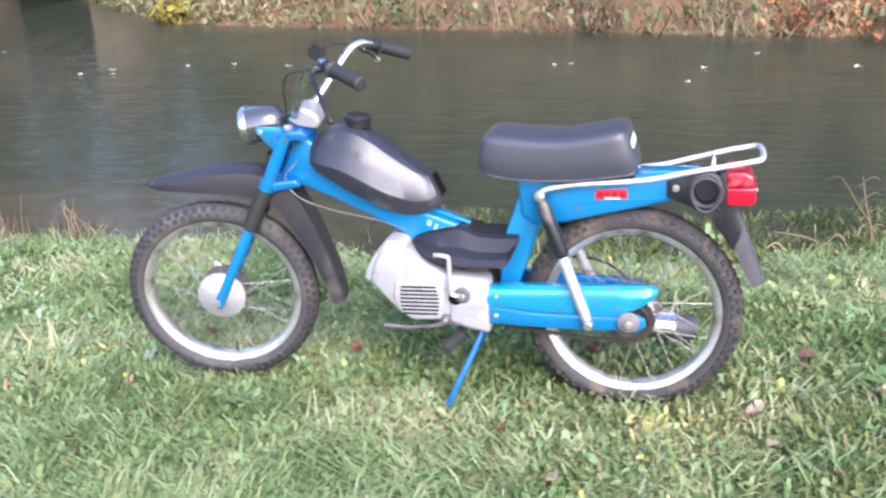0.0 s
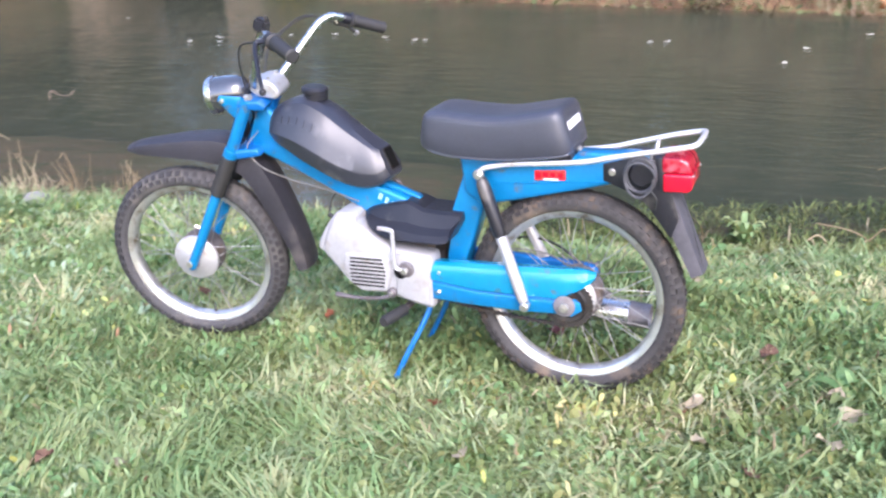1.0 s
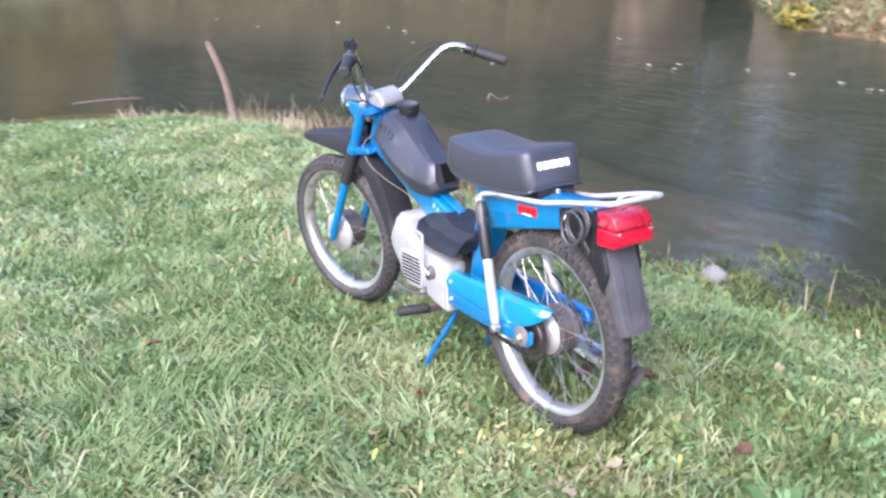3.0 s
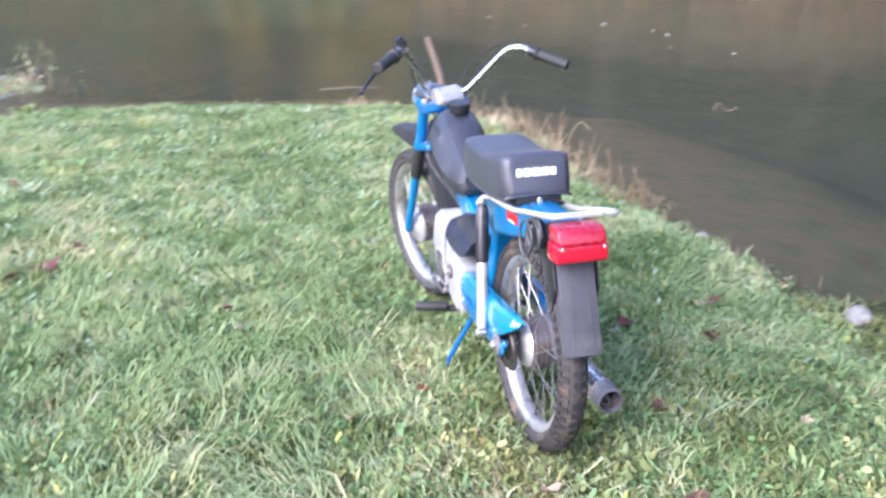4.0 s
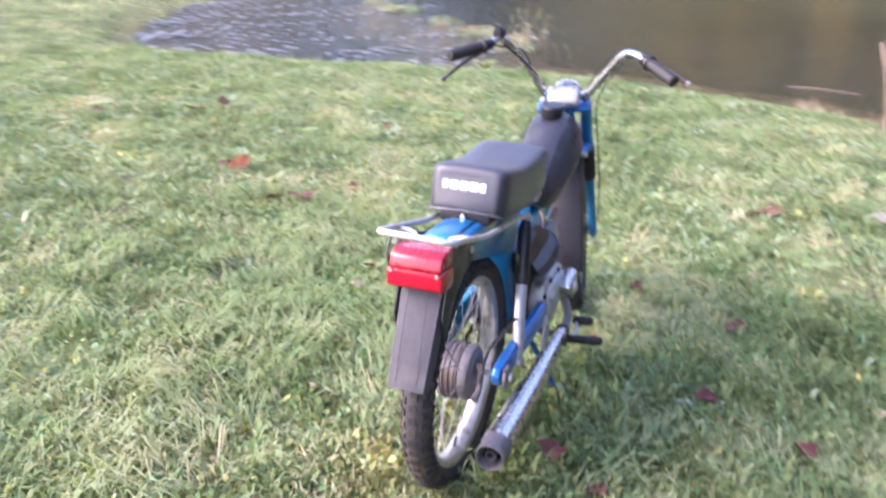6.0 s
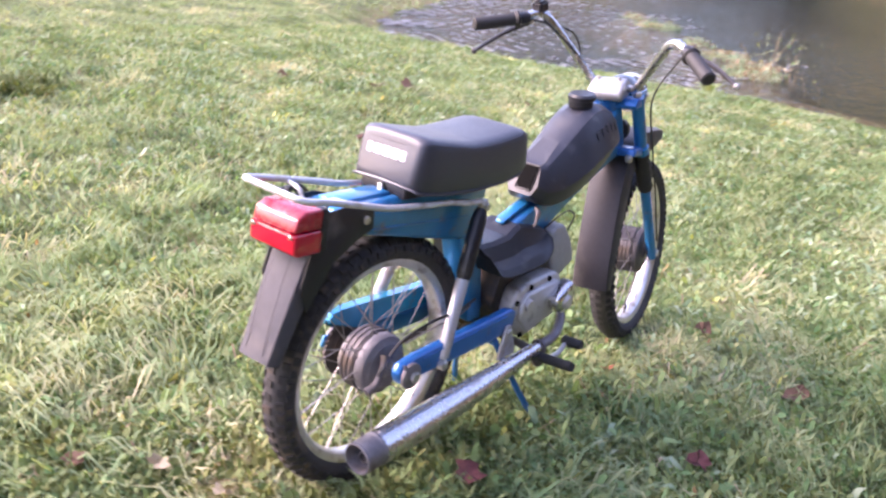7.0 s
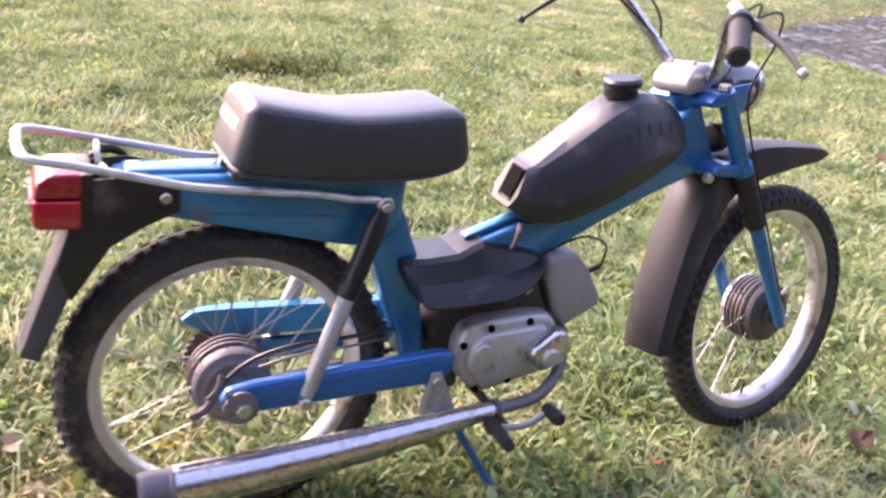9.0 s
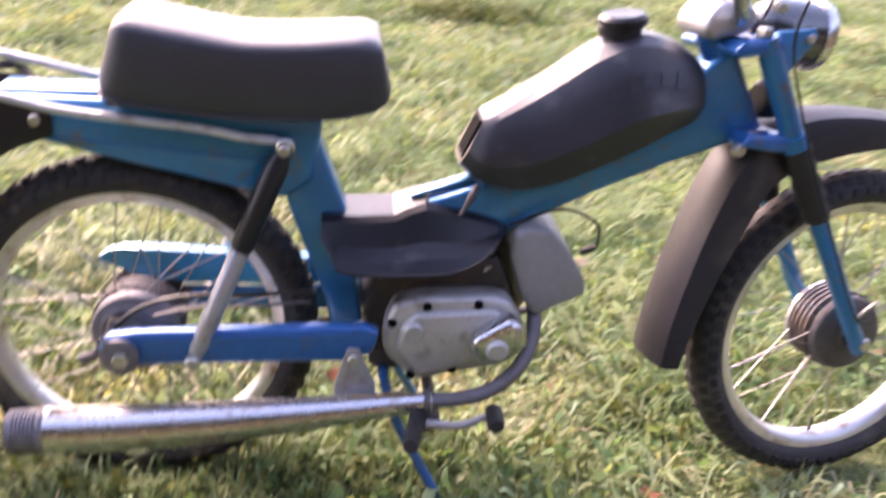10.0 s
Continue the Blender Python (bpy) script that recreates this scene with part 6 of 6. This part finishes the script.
tagged(new("dry_stalks", as_mesh("dry_stalks", stalks(spots, 4, 0.10, 0.34, 0.0027), STRAW)), "pale dry grass stalks along the water's edge", "dry grass", kind="stuff")
x, y = sow(rs, 26000, -6.6, 2.4, 0.6, 2.5, lambda x, y: (depth_inside(x, y, NEAR) + 0.10 * waves(x, y, 1.1, 3) < 0.32) & (depth_inside(x, y, NEAR) > -0.05) & (waves(x, y, 0.5, 51) > rs.uniform(-0.6, 1.4, len(x))) & (rs.uniform(0, 1, len(x)) < np.where(x < -2.0, 1.0, 0.04)))
v, f = blades(rs, x, y, ground_height(x, y) - 0.01, 0.16, 0.006, 0.9, 0.5)
stuff("shore_straw", v, f, STRAW, "bleached straw hanging over the bank edge", "dry grass")

# stalks that stand alone

for pts_, w in (([(-3.55, 1.70), (-3.60, 1.72), (-3.75, 1.80)], 0.36), ([(-3.50, 1.72), (-3.48, 1.74), (-3.30, 1.82)], 0.33), ([(-2.75, 1.72), (-2.78, 1.73), (-2.86, 1.74)], 0.26)):
    (ax, ay), (bx, by), (cx_, cy_) = pts_
    z0 = height(ax, ay) - 0.02
    thing("dry_stalk", "tall bent dry grass stalk on the shore", "dry stalk", "tall dry stalks", bm=tube([(ax, ay, z0), (bx, by, z0 + w * 0.55), ((bx + cx_) / 2, (by + cy_) / 2, z0 + w * 0.95), (cx_, cy_, z0 + w * 0.82)], [0.0042, 0.0034, 0.0028, 0.002], 5, steps=4), material=STRAW)
z0 = height(1.47, 1.98)
weed = thing("dry_weed", "dry grey weed leaning over the water's edge", "dry weed", bm=tube([(1.475, 1.980, z0 - 0.03), (1.46, 1.980, z0 + 0.10), (1.43, 1.990, z0 + 0.22), (1.405, 1.990, z0 + 0.34)], [0.0045, 0.004, 0.003, 0.0018], 5, steps=4), material=STRAW)
part("side_stem", tube([(1.45, 1.980, z0 + 0.14), (1.40, 1.985, z0 + 0.21), (1.345, 1.990, z0 + 0.30), (1.31, 2.000, z0 + 0.335), (1.27, 2.000, z0 + 0.32)], [0.003, 0.0026, 0.002, 0.0016, 0.0012], 5), STRAW, weed)
for k in range(10):
    t = 0.30 + k * 0.065
    bp = Vector((1.47 - 0.065 * t, 1.985, z0 + 0.36 * t))
    a = k * 2.1
    part("side_twig", tube([bp, bp + Vector((0.035 * math.cos(a), 0.03 * math.sin(a), 0.022)), bp + Vector((0.060 * math.cos(a), 0.05 * math.sin(a), 0.010))], [0.0016, 0.0013, 0.001], 4), STRAW, weed)
for pts_ in ([(1.40, 1.980, -0.02), (1.30, 1.980, 0.02), (1.20, 1.990, 0.07), (1.06, 2.000, 0.09)], [(1.40, 1.960, -0.02), (1.33, 1.960, 0.09), (1.28, 1.960, 0.05), (1.22, 1.960, 0.0)], [(1.15, 1.950, -0.02), (1.08, 1.950, 0.05), (1.04, 1.950, 0.03), (1.00, 1.950, -0.01)]):
    thing("dry_stalk", "low bent twig on the shore", "dry stalk", "tall dry stalks", bm=tube([(a, b, height(a, b) + c) for a, b, c in pts_], [0.004, 0.0035, 0.003, 0.002], 5), material=STRAW)
thing("drifting_twig", "pale curled twig drifting on the river", "twig", "drifting scraps", m=Matrix.Translation((-4.85, 3.80, WATER)) @ Matrix.Rotation(0.5, 4, "Z"), bm=tube([(-0.11, 0, -0.02), (-0.105, 0, 0.03), (-0.08, 0.01, 0.055), (-0.05, 0.02, 0.02), (0.0, 0.02, 0.004), (0.05, 0.01, 0.006), (0.085, 0, 0.035), (0.10, 0, 0.05)], [0.006, 0.007, 0.006, 0.004, 0.003, 0.004, 0.006, 0.004], 6, steps=4), material=BARK)

# green weeds
def rosette(px, py, r, n, seed, lift, label, material=None):
    """A clump of broad pointed leaves."""
    rr = random.Random(seed)
    bm = bmesh.new()
    z = height(px, py)
    for k in range(n):
        a = 2 * math.pi * k / n + rr.uniform(-0.4, 0.4)
        ln, up = r * rr.uniform(0.6, 1.2), lift * rr.uniform(0.4, 1.3)
        d, q = Vector((math.cos(a), math.sin(a), 0)), Vector((-math.sin(a), math.cos(a), 0))
        prev = None
        for i in range(6):
            t = i / 5
            c = Vector((px, py, z)) + d * ln * t + Vector((0, 0, up * math.sin(t * 2.2) + 0.008))
            w = ln * 0.20 * math.sin(math.pi * min(0.98, 0.12 + t * 0.88))
            row = [bm.verts.new(c - q * w), bm.verts.new(c - Vector((0, 0, w * 0.3))), bm.verts.new(c + q * w)]
            if prev:
                bm.faces.new((prev[0], prev[1], row[1], row[0]))
                bm.faces.new((prev[1], prev[2], row[2], row[1]))
            prev = row
    return thing("weed_clump", label, "weed", "weed clumps", bm=bm, material=material or CLOVER, kind="stuff")


rosette(0.78, 1.86, 0.085, 22, 1, 0.11, "fresh green weed clump by the shore")
rosette(0.73, 1.65, 0.09, 12, 2, 0.03, "pale green broad-leaved weed by the shore")
rosette(1.20, 0.08, 0.10, 9, 3, 0.04, "pale broad-leaved weed in the lawn")
rosette(0.98, -0.12, 0.07, 6, 4, 0.03, "pale broad-leaved weed in the lawn")
rosette(-6.1, -2.2, 0.13, 14, 5, 0.10, "tall green weed clump at the shore")
rosette(-3.4, -1.5, 0.12, 10, 6, 0.06, "low green weed clump in the lawn")
x, y = rs.normal(-0.42, 0.17, 700), rs.normal(-3.50, 0.075, 700)
v, f = blades(rs, x, y, ground_height(x, y) + 0.01, 0.17, 0.011, 1.25, 0.3, 0.9)
stuff("flattened_tuft", v, f, MOSS, "dark flattened tuft of long grass in the lawn", "weed")
x, y = rs.uniform(-5.2, -0.4, 6000), rs.uniform(0.9, 1.9, 6000)
near_edge = (np.abs(depth_inside(x, y, NEAR) - 0.35) < 0.22 + 0.12 * waves(x, y, 0.5, 62)) & (waves(x, y, 0.3, 63) > -0.3)
x, y = x[near_edge], y[near_edge]
v, f = blades(rs, x, y, ground_height(x, y) - 0.01, 0.10, 0.008, 0.85, 0.45, 0.3)
stuff("edge_grass", v, f, GRASS, "ragged grass along the top of the bank", "grass")
x, y = sow(rs, 60000, -0.6, 3.4, 1.3, 3.0, lambda x, y: (np.abs(depth_inside(x, y, NEAR) + 0.10 * waves(x, y, 1.1, 3) + 0.02) < 0.34) & (waves(x, y, 0.25, 66) + 0.5 * waves(x, y, 0.7, 67) > rs.uniform(-0.9, 1.4, len(x))))
v, f = blades(rs, x, y, np.maximum(ground_height(x, y), WATER - 0.03), 0.075, 0.008, 1.15, 0.4, 0.4)
stuff("drowned_grass", v, f, MOSS, "dark wet grass at the water's edge", "grass")

# low weedy islets in the shallows
x, y = sow(rs, 30000, -14.5, -7.3, -7.5, -1.5, lambda x, y: (ground_height(x, y) > WATER - 0.03) & ~on_land(x, y, -0.2))
v, f = blades(rs, x, y, ground_height(x, y) - 0.01, 0.14, 0.012, 1.1, 0.4, 0.6)
stuff("islet_grass", v, f, SAGE, "pale matted grass on a low islet in the shallows", "grass")
x, y = sow(rs, 16000, -14.5, -7.3, -7.5, -1.5, lambda x, y: (ground_height(x, y) > WATER - 0.02) & ~on_land(x, y, -0.2) & (waves(x, y, 0.7, 61) > -0.4))
v, f = leaflets(rs, x, y, ground_height(x, y) + rs.uniform(0, 0.09, len(x)), 0.035, 0.8)
stuff("islet_weeds", v, f, STRAW, "grey-green weeds on an islet in the shallows", "weeds")
rnd = random.Random(8)
spots = [(-8.2 + rnd.gauss(0, 0.22), -2.55 + rnd.gauss(0, 0.22)) for _ in range(26)]
tagged(new("tall_weeds", as_mesh("tall_weeds", stalks(spots[:15], 14, 0.30, 0.66, 0.004), STRAW)), "thin tall pale weeds standing in the shallows", "weeds", kind="stuff")
pk = np.array(spots)[rs.randint(0, 15, 100)]
x, y = pk[:, 0] + rs.normal(0, 0.06, 100), pk[:, 1] + rs.normal(0, 0.06, 100)
v, f = leaflets(rs, x, y, WATER + rs.uniform(0.10, 0.50, 100), 0.022, 0.9)
stuff("tall_weed_leaves", v, f, GRASS, "small pale leaves on the tall shallow-water weeds", "weeds")

# fallen leaves in the grass
def curled_leaf(size, seed):
    rr = random.Random(seed)
    bm = bmesh.new()
    n = 12
    mid = bm.verts.new((0, 0, 0.004))
    ring = []
    for k in range(n):
        a = 2 * math.pi * k / n
        r = size * (0.55 + 0.45 * abs(math.cos(a * 2.5 + 0.3))) * rr.uniform(0.85, 1.1)
        ring.append(bm.verts.new((r * math.cos(a), r * math.sin(a) * 0.8, 0.30 * size * (math.cos(a) ** 2) + rr.uniform(0, 0.012))))
    for k in range(n):
        bm.faces.new((mid, ring[k], ring[(k + 1) % n]))
    bmesh.ops.solidify(bm, geom=bm.faces[:], thickness=0.0008)
    return bm


LEAF_COL = {"red": mat("red_leaf", (0.20, 0.065, 0.062), 0.7, 0, 0.35, 30, 0.4, 200), "orange": mat("orange_leaf", (0.30, 0.105, 0.045), 0.7, 0, 0.35, 30, 0.4, 200), "brown": mat("brown_leaf", (0.20, 0.11, 0.072), 0.75, 0, 0.35, 30, 0.4, 200), "pale": mat("pale_leaf", (0.48, 0.40, 0.28), 0.7, 0, 0.25, 30, 0.4, 200)}
for k, (lx, ly, size, col) in enumerate(((-1.52, -1.94, 0.105, "orange"), (-1.56, -2.05, 0.085, "brown"), (-1.19, -1.39, 0.105, "red"), (-1.12, -1.50, 0.06, "brown"), (-2.94, -2.98, 0.110, "brown"), (-2.66, -2.99, 0.08, "brown"), (-1.50, -1.30, 0.05, "brown"), (-0.38, 1.04, 0.075, "red"), (0.10, 0.76, 0.070, "red"), (0.0, 0.51, 0.055, "red"), (0.44, 0.20, 0.055, "red"), (-0.55, 0.54, 0.065, "brown"), (-0.33, 0.98, 0.050, "pale"), (1.0, 0.20, 0.050, "brown"), (-0.50, -0.72, 0.050, "brown"), (0.26, -0.22, 0.032, "orange"), (-0.23, 0.14, 0.035, "orange"), (-0.31, -0.69, 0.045, "pale"), (0.42, -0.44, 0.045, "pale"), (0.89, -0.23, 0.050, "pale"), (-0.72, 0.19, 0.050, "brown"), (-2.96, -1.79, 0.07, "brown"), (-2.12, 0.56, 0.09, "brown"), (-1.98, 0.50, 0.07, "red"), (1.16, 0.04, 0.055, "pale"), (1.20, -0.04, 0.070, "pale"), (1.15, -0.17, 0.060, "pale"), (0.86, -0.07, 0.055, "pale"), (1.01, -0.33, 0.040, "brown"), (-3.4, -2.3, 0.07, "brown"), (-2.2, -3.4, 0.07, "brown"), (0.56, 0.34, 0.04, "brown"), (0.75, 0.65, 0.04, "pale"), (-0.88, -0.53, 0.035, "pale"), (-1.7, -0.5, 0.05, "pale"))):
    m = Matrix.Translation((lx, ly, height(lx, ly) + 0.035)) @ Euler((0.35 * math.sin(k * 1.7), 0.35 * math.cos(k * 2.3), k * 1.1)).to_matrix().to_4x4()
    thing("fallen_leaf", {"red": "curled dark red fallen leaf on the grass", "orange": "orange-brown fallen leaf on the grass", "brown": "dull brown fallen leaf on the grass", "pale": "pale bleached fallen leaf on the grass"}[col], "leaf", "fallen leaves", m, curled_leaf(size * (0.55 if col == "pale" else 0.72), k), LEAF_COL[col])

thing("floating_stick", "thin pale stick floating by the bank", "stick", "drifting scraps", bm=tube([(-7.32, 0.48, WATER + 0.004), (-7.30, 0.72, WATER + 0.010), (-7.28, 0.95, WATER + 0.008), (-7.22, 1.13, WATER + 0.004)], [0.006, 0.008, 0.007, 0.004], 6, steps=3), material=BARK)
# pale flecks painting the broken sky reflection on the pond's shallow riffle
SKY_GLINT = mat("painted_sky_glint", (0.25, 0.26, 0.265), 0.30, 0, 0.35, 6, 0.3, 60)
x, y = sow(rs, 330000, -13.5, -5.8, -8.6, -2.6, lambda x, y: (ground_height(x, y) < WATER - 0.004) & (depth_inside(x, y, NEAR) > -3.6) & (waves(x * 0.7 + y * 0.4, y * 0.9 - x * 0.5, 0.26, 64) + 0.8 * waves(x, y, 1.0, 65) - 0.18 * -depth_inside(x, y, NEAR) > rs.uniform(0.15, 1.5, len(x))))
v, f = leaflets(rs, x, y, WATER + rs.uniform(0.002, 0.012, len(x)), 0.026, 0.25)
stuff("froth", v, f, SKY_GLINT, "pale flecks standing in for broken sky reflections on the riffle", "froth")

# scraps of leaf and foam drifting on the river
FLECK = mat("pale_foam", (0.70, 0.68, 0.62), 0.6, 0, 0.15, 40)
for k, (lx, ly) in enumerate(((-7.9, 8.2), (-5.6, 6.5), (-5.4, 6.8), (-4.6, 7.0), (-4.1, 7.1), (-3.4, 6.95), (-0.6, 6.9), (-0.45, 6.95), (0.8, 6.7), (0.66, 6.0), (1.3, 7.5), (2.1, 6.7), (-9.5, 5.7), (-8.5, 6.1), (-13.3, 6.4), (-13.6, 5.0), (-5.2, 6.5), (-3.0, 6.8), (-2.9, 6.85), (-15.7, 5.0), (-11.1, 6.5), (-11.8, 6.6))):
    m = Matrix.Translation((lx, ly, WATER + 0.003)) @ Matrix.Rotation(k * 1.9, 4, "Z")
    bm = curled_leaf(0.030 + 0.008 * (k % 3), 50 + k)
    thing("drifting_scrap", "small pale scrap drifting on the river", "scrap", "drifting scraps", m, bm, FLECK)
